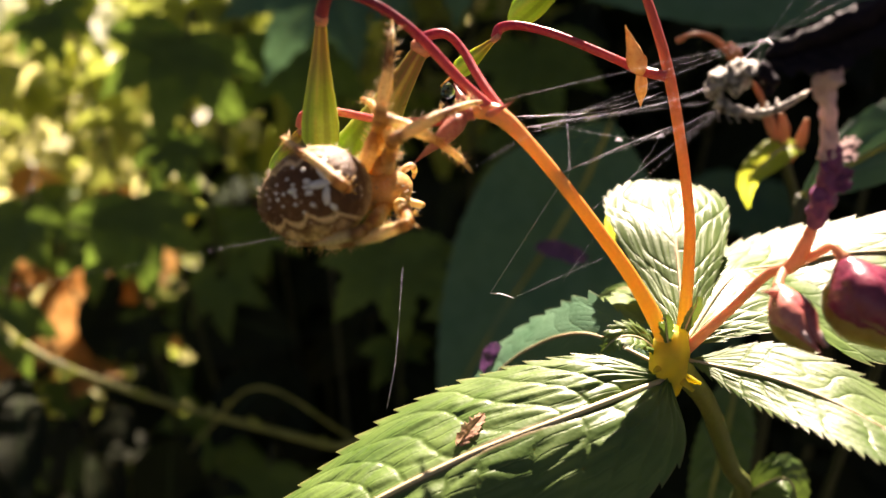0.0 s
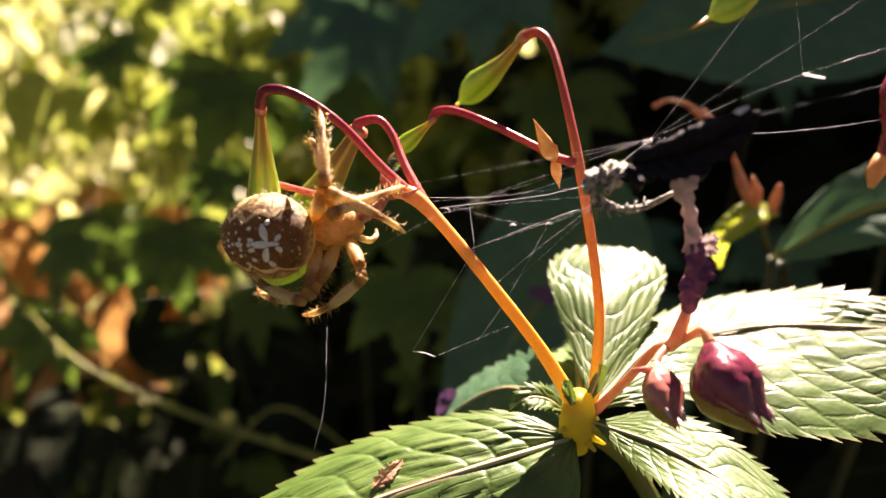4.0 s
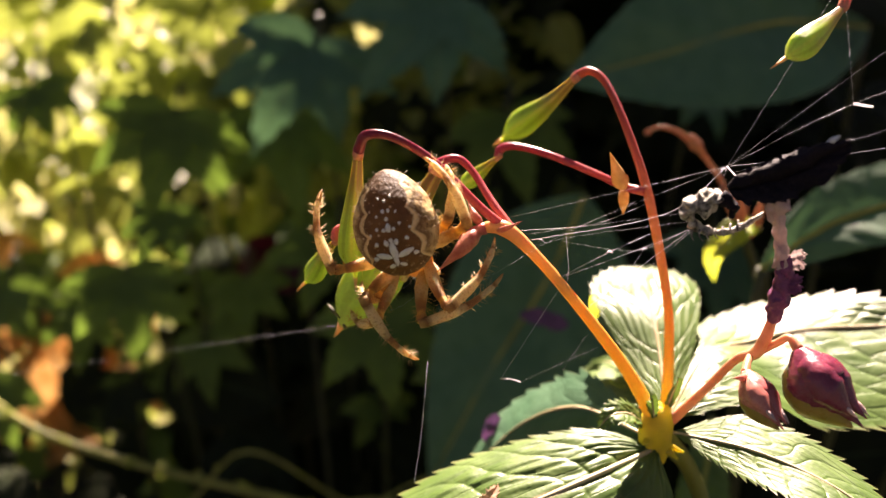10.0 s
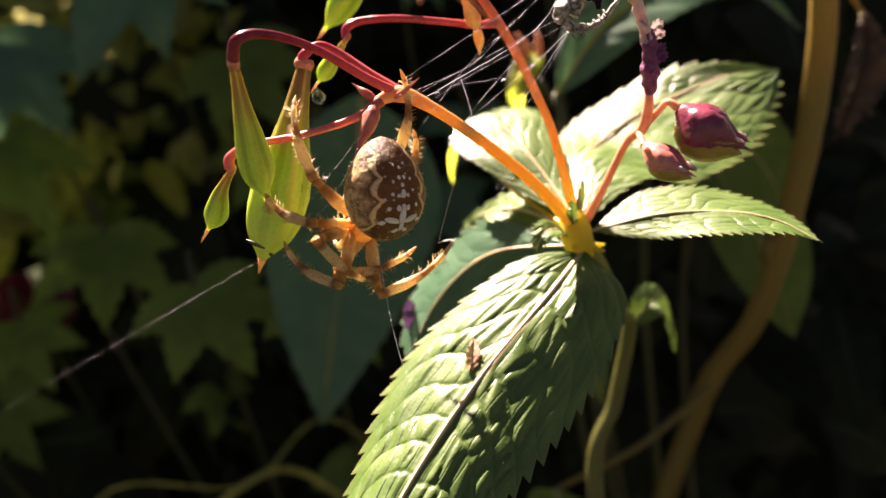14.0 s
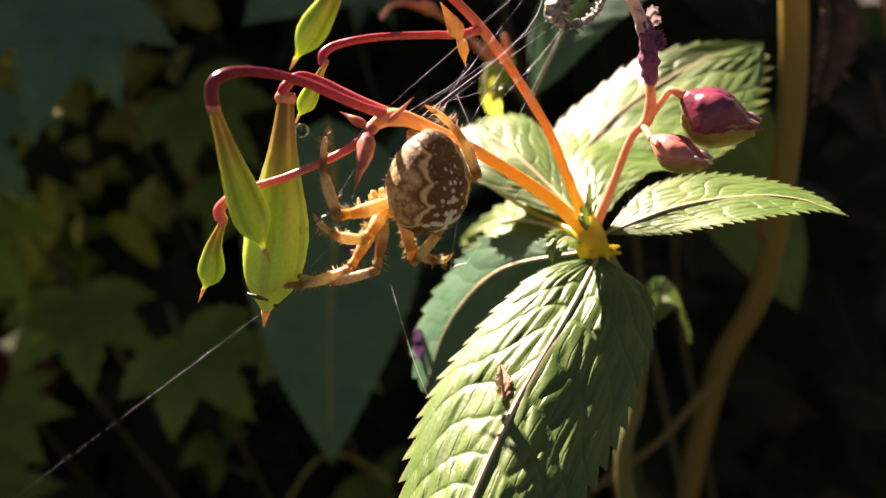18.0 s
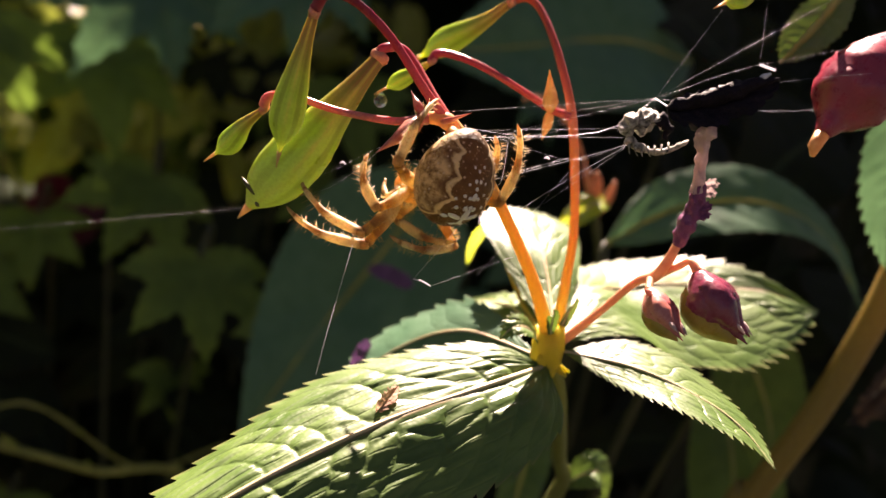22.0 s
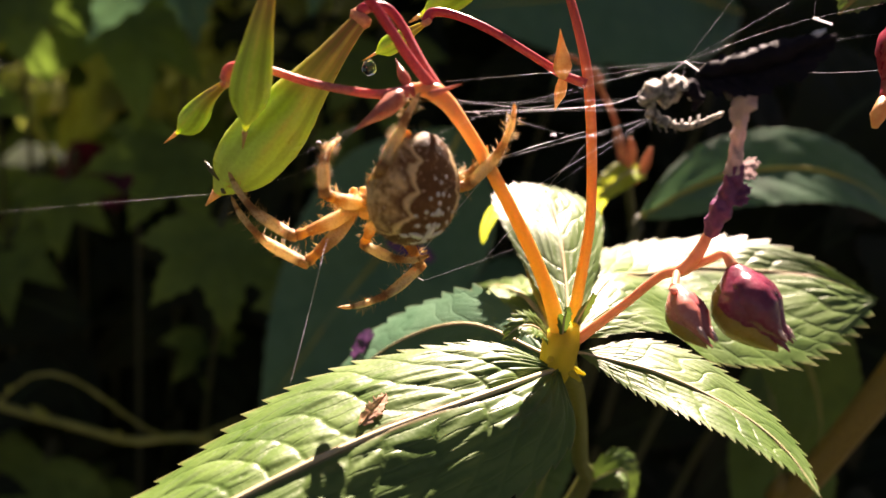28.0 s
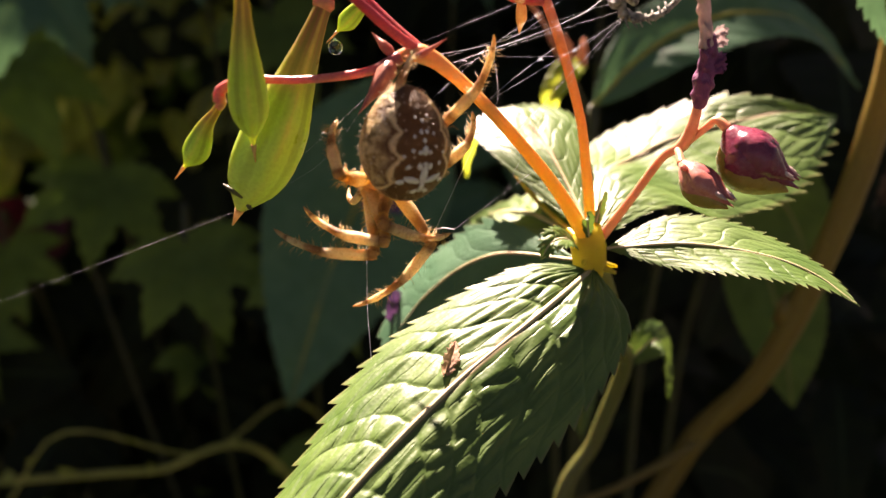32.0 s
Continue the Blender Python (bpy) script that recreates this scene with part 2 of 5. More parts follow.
WILT = plain_material("wilted_petal_purple", (0.08, 0.013, 0.06), (0.28, 0.07, 0.18), 500.0, 0.6, 0.9, 0.0005)
WILT_PALE = plain_material("wilted_petal_dry", (0.5, 0.35, 0.34), (0.75, 0.58, 0.54), 500.0, 0.7, 0.9, 0.0005, trans=0.25)
BLACK = plain_material("rotten_petal_black", (0.004, 0.003, 0.005), (0.012, 0.008, 0.014), 400.0, 0.7, 0.8, 0.0005, spec=0.15)
HUSK = plain_material("insect_husk_grey", (0.012, 0.01, 0.008), (0.62, 0.57, 0.48), 1100.0, 0.6, 0.9, 0.0004)
MOULD = plain_material("mould_white", (0.45, 0.45, 0.46), (0.75, 0.75, 0.76), 900.0, 0.9, 0.9, 0.0004)
BRACT = plain_material("bract_orange", (0.58, 0.3, 0.13), (0.7, 0.5, 0.23), 700.0, 0.3, 0.5, trans=0.4)
BRACT_PINK = plain_material("bract_pink", (0.42, 0.12, 0.1), (0.62, 0.28, 0.2), 700.0, 0.3, 0.4, trans=0.35)
FLAKE = plain_material("dry_flake_brown", (0.34, 0.17, 0.1), (0.62, 0.4, 0.27), 500.0, 0.7, 0.7, 0.0003, trans=0.45)
ROSE = plain_material("petal_rose", (0.2, 0.012, 0.035), (0.33, 0.04, 0.065), 200.0, 0.3, 0.3, sss=0.25)
RED_POD = plain_material("bud_rose", (0.36, 0.07, 0.08), (0.6, 0.27, 0.2), 200.0, 0.28, 0.3, sss=0.2)
PINK = plain_material("petal_pink", (0.06, 0.004, 0.014), (0.15, 0.012, 0.04), 150.0, 0.5, 0.3, trans=0.4)
MAUVE = plain_material("petal_mauve", (0.07, 0.025, 0.09), (0.2, 0.09, 0.2), 300.0, 0.5, 0.4, trans=0.25)
OCHRE = skin_material("stem_ochre", [(0.0, (0.2, 0.15, 0.03)), (0.5, (0.31, 0.22, 0.045)), (1.0, (0.34, 0.25, 0.06))], 2, 0.85, 1.0, rough=0.4, sss=0.15, streak=0.5, glow=(0.42, 0.27, 0.04))
VINE = plain_material("vine_yellowish", (0.19, 0.2, 0.035), (0.32, 0.32, 0.07), 120.0, 0.5, 0.3)
SOIL = plain_material("soil_dark", (0.012, 0.009, 0.004), (0.035, 0.027, 0.018), 30.0, 0.9, 1.0, 0.01)
DRY = plain_material("dry_leaf_brown", (0.34, 0.15, 0.04), (0.6, 0.36, 0.13), 60.0, 0.6, 0.6, 0.001, trans=0.5)

silk = Mat("spider_silk")
silk.set(Base_Color=(0.9, 0.9, 0.93), Roughness=0.22, Specular_IOR_Level=1.0)
silk.translucent((0.9, 0.9, 0.95), 0.5)
SILK = silk.m
water = Mat("water_drop")
water.set(Base_Color=(1.0, 1.0, 1.0), Roughness=0.0, IOR=1.33, Transmission_Weight=1.0)
WATER = water.m


def spider_skin(name, stops, scale, band=0.0, rough=0.55, trans=0.15):
    m = Mat(name)
    n1, n2 = m.noise(scale, 5.0, 0.65), m.noise(scale * 5, 3.0)
    fac = m.math("ADD", m.math("MULTIPLY", n1, 0.7), m.math("MULTIPLY", n2, 0.3))
    col = m.ramp(fac, stops)
    if band:
        c = m.n("TexCoord")
        sep = m.n("SeparateXYZ")
        m.ln(c.outputs["Object"], sep.inputs[0])
        w = m.math("SINE", m.math("ADD", m.math("MULTIPLY", sep.outputs[1], band), m.math("MULTIPLY", n1, 1.6)))
        col = m.mix(m.rng(w, 0.1, 0.6, 0.0, 0.85), col, (0.34, 0.15, 0.045))
    m.set(Base_Color=col, Roughness=rough, Subsurface_Weight=0.35, Subsurface_Scale=1.0, Subsurface_Radius=(0.0012, 0.0007, 0.0003))
    m.bump(fac, 0.5, 0.0002)
    m.translucent(m.mix(0.2, col, (0.95, 0.6, 0.18)), trans)
    return m.m


def leg_material(name, stops, glow, amount):
    """Leg skin: pale and brown bands along the limb, mottled, lit through."""
    m = Mat(name)
    uv = m.n("UVMap")
    uv.uv_map = "skin"
    sep = m.n("SeparateXYZ")
    m.ln(uv.outputs[0], sep.inputs[0])
    n1, n2 = m.noise(1100.0, 5.0, 0.65), m.noise(4200.0, 3.0)
    along = m.math("ADD", sep.outputs[1], m.rng(n1, 0.3, 0.7, -0.035, 0.035))
    col = m.ramp(along, stops)
    col = m.mix(m.rng(n2, 0.5, 0.72, 0.0, 0.5), col, (0.3, 0.15, 0.05))
    m.set(Base_Color=col, Roughness=0.5, Subsurface_Weight=0.3, Subsurface_Scale=1.0, Subsurface_Radius=(0.0012, 0.0007, 0.0003))
    m.bump(m.math("ADD", n1, n2), 0.5, 0.0002)
    m.translucent(m.mix(0.25, col, glow), amount)
    return m.m


CREAM, AMBER, BROWN = (0.8, 0.66, 0.36), (0.74, 0.45, 0.09), (0.2, 0.085, 0.025)
THIGH = leg_material("spider_thigh_banded", [(0.0, AMBER), (0.3, (0.8, 0.52, 0.17)), (0.52, CREAM), (0.6, (0.45, 0.24, 0.08)), (0.72, (0.34, 0.16, 0.05)), (0.8, AMBER), (0.93, (0.5, 0.26, 0.08)), (1.0, BROWN)], (0.95, 0.55, 0.12), 0.45)
LEG = leg_material("spider_leg_banded", [(0.0, (0.62, 0.36, 0.12)), (0.1, BROWN), (0.17, CREAM), (0.36, CREAM), (0.42, BROWN), (0.5, (0.36, 0.17, 0.06)), (0.55, CREAM), (0.7, CREAM), (0.75, BROWN), (0.8, (0.6, 0.42, 0.2)), (0.93, (0.5, 0.3, 0.12)), (1.0, (0.08, 0.04, 0.02))], (0.95, 0.7, 0.3), 0.42)
HEAD = spider_skin("spider_head", [(0.3, (0.5, 0.25, 0.06)), (0.55, (0.78, 0.5, 0.18)), (0.75, (0.85, 0.68, 0.38))], 700.0, trans=0.42)
SPINE = plain_material("spider_bristle", (0.35, 0.25, 0.14), (0.6, 0.5, 0.35), 900.0, 0.5, 0.1, trans=0.3)
SPOT = plain_material("spider_white_mark", (0.62, 0.58, 0.48), (0.8, 0.77, 0.68), 900.0, 0.5, 0.3)


def abdomen_material():
    """Dorsal folium: a dark leaf-shaped field with a pale wavy margin on mottled brown flanks."""
    m = Mat("spider_abdomen")
    c = m.n("TexCoord")
    sep = m.n("SeparateXYZ")
    m.ln(c.outputs["Object"], sep.inputs[0])
    x, y, z = (m.math("MULTIPLY", s, 100.0) for s in sep.outputs[:3])
    n1, n2, n3 = m.noise(500.0, 5.0, 0.65), m.noise(1800.0, 4.0, 0.6), m.noise(220.0, 3.0)
    ax = m.math("ABSOLUTE", x)
    along = m.math("MULTIPLY", y, -1.0)
    wave = m.math("MULTIPLY", m.math("ABSOLUTE", m.math("SINE", m.math("MULTIPLY", along, 13.0))), 0.075)
    half = m.math("ADD", m.rng(along, 0.12, 1.15, 0.25, 0.13), wave)
    edge = m.math("ADD", m.math("SUBTRACT", ax, half), m.rng(n1, 0.3, 0.7, -0.025, 0.025))
    inside = m.rng(edge, -0.012, 0.0, 1.0, 0.0)
    rim = m.math("MULTIPLY", m.rng(edge, -0.012, 0.004, 0.0, 1.0), m.rng(edge, 0.015, 0.045, 1.0, 0.0))
    line = m.math("MULTIPLY", m.rng(edge, 0.035, 0.05, 0.0, 1.0), m.rng(edge, 0.06, 0.14, 1.0, 0.0))
    flank = m.ramp(m.math("ADD", m.math("MULTIPLY", n1, 0.6), m.math("MULTIPLY", n2, 0.4)),
                   [(0.38, (0.08, 0.045, 0.018)), (0.46, (0.34, 0.22, 0.09)), (0.56, (0.7, 0.53, 0.27))])
    field = m.ramp(n1, [(0.35, (0.045, 0.021, 0.009)), (0.65, (0.13, 0.068, 0.027))])
    top = m.rng(z, 0.02, 0.2, 0.0, 1.0)
    col = m.mix(m.math("MULTIPLY", m.math("MULTIPLY", line, top), m.rng(n3, 0.4, 0.6, 0.5, 1.0)), flank, (0.09, 0.04, 0.018))
    col = m.mix(m.math("MULTIPLY", inside, top), col, field)
    col = m.mix(m.math("MULTIPLY", m.math("MULTIPLY", rim, top), 0.85), col, (0.78, 0.62, 0.34))
    v = m.n("TexVoronoi", Scale=1300.0)
    m.ln(m.coord(), v.inputs["Vector"])
    dots = m.math("MULTIPLY", m.rng(v.outputs["Distance"], 0.12, 0.22, 1.0, 0.0), m.rng(n3, 0.36, 0.52, 0.0, 0.8))
    col = m.mix(dots, col, (0.6, 0.5, 0.36))
    m.set(Base_Color=col, Roughness=0.55, Specular_IOR_Level=0.3, Subsurface_Weight=0.12, Subsurface_Scale=1.0, Subsurface_Radius=(0.0012, 0.0006, 0.0003))
    m.bump(m.math("ADD", n1, m.math("MULTIPLY", n2, 0.8)), 0.6, 0.0004)
    m.translucent(m.mix(0.3, col, (0.9, 0.55, 0.15)), 0.2)
    return m.m


ABDOMEN = abdomen_material()


# ---- mesh tools (points in centimetres) ----
def smooth(points, steps=8):
    """Catmull-Rom line through the points."""
    p = [Vector(q) for q in points]
    if len(p) < 3:
        return [p[0].lerp(p[-1], i / steps) for i in range(steps + 1)]
    p = [2 * p[0] - p[1], *p, 2 * p[-1] - p[-2]]
    out = []
    for i in range(1, len(p) - 2):
        a, b, c, d = p[i - 1:i + 3]
        for k in range(steps):
            t = k / steps
            out.append(0.5 * (2 * b + (c - a) * t + (2 * a - 5 * b + 4 * c - d) * t * t + (3 * b - a - 3 * c + d) * t ** 3))
    out.append(p[-2])
    return out


def spread(values, n):
    return list(np.interp(np.linspace(0, 1, n), np.linspace(0, 1, len(values)), values))


def tube(bm, line, radii, sides=10, bumpy=0.0, ridges=0, ridge=0.0, caps=True):
    """A round skin along a line; radii are spread evenly over it."""
    rr = spread(radii, len(line))
    skin = bm.loops.layers.uv.get("skin") or bm.loops.layers.uv.new("skin")
    up = Vector((0.31, 0.17, 0.93))
    rings = []
    for i, p in enumerate(line):
        d = (line[min(i + 1, len(line) - 1)] - line[max(i - 1, 0)]).normalized()
        if abs(d.dot(up)) > 0.98:
            up = Vector((0.9, 0.1, 0.2))
        a = d.cross(up).normalized()
        b = d.cross(a)
        up = b if b.dot(up) > 0 else -b
        ring = []
        for k in range(sides):
            f = 2 * math.pi * k / sides
            r = rr[i] * (1 + (ridge * math.cos(ridges * f) if ridges else 0.0))
            if bumpy:
                r *= 1 + bumpy * noise.noise((p + a * math.cos(f) * 3 * r) * 9)
            ring.append(bm.verts.new(p + a * math.cos(f) * r + up * math.sin(f) * r))
        rings.append(ring)
    for i, (r0, r1) in enumerate(zip(rings, rings[1:])):
        for k in range(sides):
            f = bm.faces.new((r0[k], r0[(k + 1) % sides], r1[(k + 1) % sides], r1[k]))
            for lp, (a, b) in zip(f.loops, ((k, i), (k + 1, i), (k + 1, i + 1), (k, i + 1))):
                lp[skin].uv = (a / sides, b / (len(rings) - 1))
    if caps:
        bm.faces.new(rings[0][::-1])
        bm.faces.new(rings[-1])
    return rings


def finish(bm, name, material, origin, smooth_shade=True):
    """A mesh from a bmesh in centimetres, with its zero at origin."""
    bmesh.ops.recalc_face_normals(bm, faces=bm.faces)
    me = bpy.data.meshes.new(name)
    for v in bm.verts:
        v.co = (v.co - origin) * CM
    bm.to_mesh(me)
    bm.free()
    if smooth_shade:
        me.polygons.foreach_set("use_smooth", [True] * len(me.polygons))
    me.materials.append(material)
    return me


def thing(name, at, label, category, group="", kind=""):
    """An empty at a place, the root of a thing's parts."""
    ob = new(name)
    ob.empty_display_size = 0.005
    ob.location = Vector(at) * CM
    ob["at"] = [float(c) for c in at]
    return tagged(ob, label, category, group, kind)


def part(name, bm, material, parent, label="", origin=None, kind=""):
    """One mesh object under a thing or under a part. The bmesh is in world centimetres."""
    base = Vector(parent["at"])
    at = Vector(origin) if origin is not None else base
    ob = new(name, finish(bm, name, material, at))
    ob.parent = parent
    ob.location = (at - base) * CM
    ob["at"] = [float(c) for c in at]
    return tagged(ob, label, kind=kind)


def single(name, bm, material, at, label, category, group="", kind=""):
    """A thing made of one mesh."""
    ob = new(name, finish(bm, name, material, Vector(at)))
    ob.location = Vector(at) * CM
    ob["at"] = [float(c) for c in at]
    return tagged(ob, label, category, group, kind)


def resampled(line, n):
    """n + 1 points at even steps along a line."""
    far = [0.0]
    for a, b in zip(line, line[1:]):
        far.append(far[-1] + (b - a).length)
    at = np.linspace(0, far[-1], n + 1)
    return [Vector(p) for p in zip(*(np.interp(at, far, [q[k] for q in line]) for k in range(3)))]


def leaf_mesh(bm, line, normal, width, teeth=26, veins=14, fold=0.15, quilt=0.05, tooth=0.05, shape=(0.8, 1.0), rag=0.0, cup=0.0, seed=0, lobes=0, skew=0.0, nv=12, fine=1, edges=None):
    """A leaf blade along a midrib line: pillows between the side veins, a saw edge, a fold on the midrib.
    edges: the two margins as lines of their own, in place of width and shape."""
    rnd = random.Random(seed)
    nu = teeth * 4 * fine
    mid = smooth(line, max(2, nu // max(1, len(line) - 1)))
    nu = len(mid) - 1
    rims = None
    if edges:
        mid = resampled(mid, nu)
        rims = [resampled(smooth(e, 24), nu) for e in edges]
    n0 = Vector(normal).normalized()
    uvs = bm.loops.layers.uv.get("vein") or bm.loops.layers.uv.new("vein")
    length = sum((b - a).length for a, b in zip(mid, mid[1:]))
    grid, info = [], []
    wob = rnd.random() * 9
    for i, p in enumerate(mid):
        u = i / nu
        d = (mid[min(i + 1, nu)] - mid[max(i - 1, 0)]).normalized()
        side = d.cross(n0).normalized()
        up = side.cross(d)
        prof = math.sin(math.pi * min(1.0, u) ** shape[0]) ** shape[1] if 0 < u < 1 else 0.0
        if lobes:
            prof *= 0.62 + 0.55 * abs(math.cos(math.pi * lobes * u ** 0.8)) ** 1.3
        saw = (u * teeth) % 1.0
        jag = 0.7 + 0.6 * random.Random(seed * 977 + int(u * teeth)).random()
        row, rin = [], []
        for j in range(-nv, nv + 1):
            v = j / nv
            av = abs(v)
            w = width * max(prof, 0.009) * (1 + skew * (1 if v > 0 else -1))
            way = side * (1 if v > 0 else -1)
            if rims:
                way = rims[1 if v > 0 else 0][i] - p
                w = max(0.004, way.length)
                way = way / w if w > 0.01 else side * (1 if v > 0 else -1)
                prof = min(1.0, w / width)
            out = av * w
            fwd = 0.0
            if av == 1.0 and 0.02 < u < 0.985:
                out += tooth * min(1.0, 2.2 * prof) * (saw - 0.2) * jag
                fwd = tooth * min(1.0, 2.2 * prof) * 0.9 * saw
                out += rag * noise.noise(Vector((u * 14 + wob, v * 3, 0)))
            ph = veins * (u - 1.1 * width / length * av ** 1.6) + 0.85 * noise.noise(Vector((u * 6 + wob, 3.0 * (v > 0), av * 1.6))) + 0.4 * (v > 0)
            dv = abs(2 * (ph % 1.0) - 1)
            hump = 1 - dv ** 2.4
            if fine > 1:
                dc = abs(2 * ((av * 6 + 0.37 * math.floor(ph) + 0.6 * noise.noise(Vector((ph * 0.9, av * 4, wob)))) % 1.0) - 1)
                hump = (1 - 0.65 * dv ** 2.6) * (1 - 0.75 * dc ** 2.4) * (0.75 + 0.5 * noise.noise(Vector((math.floor(ph) * 1.7, av * 6, wob))))
            z = (0.0 if rims else fold * out) + quilt * hump * min(1.0, av * 5) * (1 - av ** 6) - cup * out * out
            if rims:
                z += cup * w * w * av + fold * w * av * (1 - av)
            z += (0.06 * width * (1 - av if rims else 1.0)) * noise.noise(Vector((u * 5 + wob, v * 1.5, 2.0))) + 0.3 * quilt * noise.noise(Vector((ph * 1.4, av * 9, wob + (v > 0))))
            row.append(bm.verts.new(p + way * out + up * z + d * fwd))
            rin.append((ph, av))
        grid.append(row)
        info.append(rin)
    for i in range(nu):
        for j in range(2 * nv):
            f = bm.faces.new((grid[i][j], grid[i][j + 1], grid[i + 1][j + 1], grid[i + 1][j]))
            for lp, (a, b) in zip(f.loops, ((i, j), (i, j + 1), (i + 1, j + 1), (i + 1, j))):
                lp[uvs].uv = info[a][b]


def leaf_part(parent, line, normal, width, material=None, name="leaf", label="", rib=0.05, rib_mat=None, **kw):
    bm = bmesh.new()
    leaf_mesh(bm, line, normal, width, **kw)
    ob = part(name, bm, material or LEAF, parent, label)
    if rib:
        bm = bmesh.new()
        n0 = Vector(normal).normalized()
        tube(bm, [p + n0 * rib * 0.15 for p in smooth(line, 10)], [rib, rib * 0.8, rib * 0.25], 8)
        part("midrib", bm, rib_mat or RIB, ob)
    return ob


RIB = plain_material("midrib_pinkish", (0.4, 0.36, 0.19), (0.55, 0.44, 0.28), 400.0, 0.45, 0.2)


def pod(parent, line, radius, name="seed_pod", label="", tip=0.17, blunt=False):
    """A spindle-shaped balsam pod with five ridges, a collar and a beak."""
    ln = smooth(line, 14)
    bm = bmesh.new()
    prof = [0.26, 0.31, 0.37, 0.45, 0.55, 0.67, 0.8, 0.92, 1.0, 0.99, 0.86, 0.55, 0.2, 0.05]
    if blunt:
        prof = [0.24, 0.28, 0.33, 0.39, 0.46, 0.54, 0.63, 0.73, 0.83, 0.92, 0.98, 1.0, 0.99, 0.93, 0.78, 0.45, 0.08]
    tube(bm, ln, [radius * q for q in prof], 30, 0.03, 5, 0.055)
    tipv = ln[-1]
    ob = part(name, bm, POD, parent, label, origin=tipv)
    bm = bmesh.new()
    d = (ln[-1] - ln[-2]).normalized()
    tube(bm, [tipv - d * tip * 0.15, tipv + d * tip * 0.4, tipv + d * tip], [radius * 0.17, radius * 0.09, radius * 0.02], 8)
    part("beak", bm, BRACT, ob, "orange pointed beak")
    bm = bmesh.new()
    d = (ln[1] - ln[0]).normalized()
    tube(bm, [ln[0] - d * 0.06, ln[0], ln[0] + d * 0.06], [radius * 0.28, radius * 0.36, radius * 0.29], 12)
    part("collar", bm, PEDICEL, ob, "reddish collar")
    return ob


# ---- ground ----
bm = bmesh.new()
n = 60
gv = [[bm.verts.new((x, y, 2.5 * noise.noise(Vector((x * 0.03, y * 0.03, 0))))) for x in np.concatenate((np.linspace(-300000, -400, 8), np.linspace(-300, 300, n), np.linspace(400, 300000, 8)))]
      for y in np.concatenate((np.linspace(-300000, -400, 8), np.linspace(-300, 300, n), np.linspace(400, 300000, 8)))]
for r0, r1 in zip(gv, gv[1:]):
    for k in range(len(r0) - 1):
        bm.faces.new((r0[k], r0[k + 1], r1[k + 1], r1[k]))
single("ground", bm, SOIL, (0, 0, 0), "dark bare soil under the undergrowth", "ground", kind="structure")

# ---- the balsam plant ----
NODE = V(2.42, 7.68, 96.0)
plant = thing("balsam_plant", (2.6, 8.4, 0.0), "tall balsam plant with orange stalks, green pods and saw-edged leaves", "plant")
plant["at"] = [2.6, 8.4, 0.0]


def stalk(name, pts, radii, mat, label="", sides=12, parent=None):
    bm = bmesh.new()
    tube(bm, smooth(pts, 8), radii, sides, 0.04)
    return part(name, bm, mat, parent or plant, label)


stem = stalk("stem", [V(2.6, 8.4, 0.0), V(3.0, 11.0, 40), V(3.0, 10.8, 80), V(3.4, 10.6, 88.5), V(4.1, 10.2, 90.8), V(4.34, 9.6, 92.66), V(3.94, 9.2, 93.43), V(3.25, 8.5, 94.84), V(2.72, 7.98, 95.6), NODE + V(0, 0, 0.1)],
             [0.8, 0.6, 0.35, 0.18, 0.14, 0.13, 0.12, 0.12, 0.13, 0.16], STEM, "thick yellowish main stem")
bm = bmesh.new()
tube(bm, [NODE + V(0.0, 0, -0.45), NODE + V(0.0, 0, -0.2), NODE + V(0, 0, 0.05), NODE + V(0.02, 0, 0.3)], [0.15, 0.2, 0.22, 0.14], 16, 0.15)
part("node", bm, NODE_SKIN, plant, "swollen yellow node of the stem")
for k, (dx, dy, dz) in enumerate(((0.34, -0.1, -0.3), (0.2, -0.28, -0.28), (-0.22, -0.2, -0.1))):
    stalk("gland", [NODE + V(dx * 0.5, dy * 0.5, dz * 0.8), NODE + V(dx, dy, dz)], [0.05, 0.018], NODE_SKIN)

FORK = V(0.53, 7.62, 98.62)
stalk("peduncle", [V(2.44, 7.68, 96.05), V(1.96, 7.58, 96.89), V(1.31, 7.51, 97.78), V(0.82, 7.55, 98.37), V(0.51, 7.61, 98.64), V(0.26, 7.74, 98.63)],
             [0.1, 0.076, 0.067, 0.068, 0.095, 0.055], STALK_GOLD, "thick orange flower stalk, yellow at its foot")
stalk("pedicel", [V(0.64, 7.64, 98.54), V(0.23, 7.63, 98.9), V(-0.25, 7.65, 99.4), V(-0.69, 7.62, 99.69), V(-0.99, 7.6, 99.73), V(-1.09, 7.67, 99.55)],
           [0.06, 0.05, 0.046, 0.048, 0.058, 0.064], PEDICEL, "dark red hooked pod stalk")
stalk("pedicel", [V(0.7, 7.6, 98.48), V(0.41, 7.97, 98.87), V(0.23, 8.27, 99.16), V(0.05, 8.38, 99.32), V(-0.17, 8.36, 99.28), V(-0.2, 8.39, 99.19)],
           [0.06, 0.048, 0.045, 0.048, 0.06, 0.066], PEDICEL, "dark red hooked pod stalk")
stalk("pedicel", [V(0.31, 7.7, 98.63), V(-0.06, 7.75, 98.54), V(-0.63, 8.0, 98.53), V(-1.15, 8.14, 98.6), V(-1.39, 8.16, 98.55), V(-1.44, 8.18, 98.43)],
           [0.07, 0.045, 0.04, 0.04, 0.055, 0.062], PEDICEL, "red pod stalk")
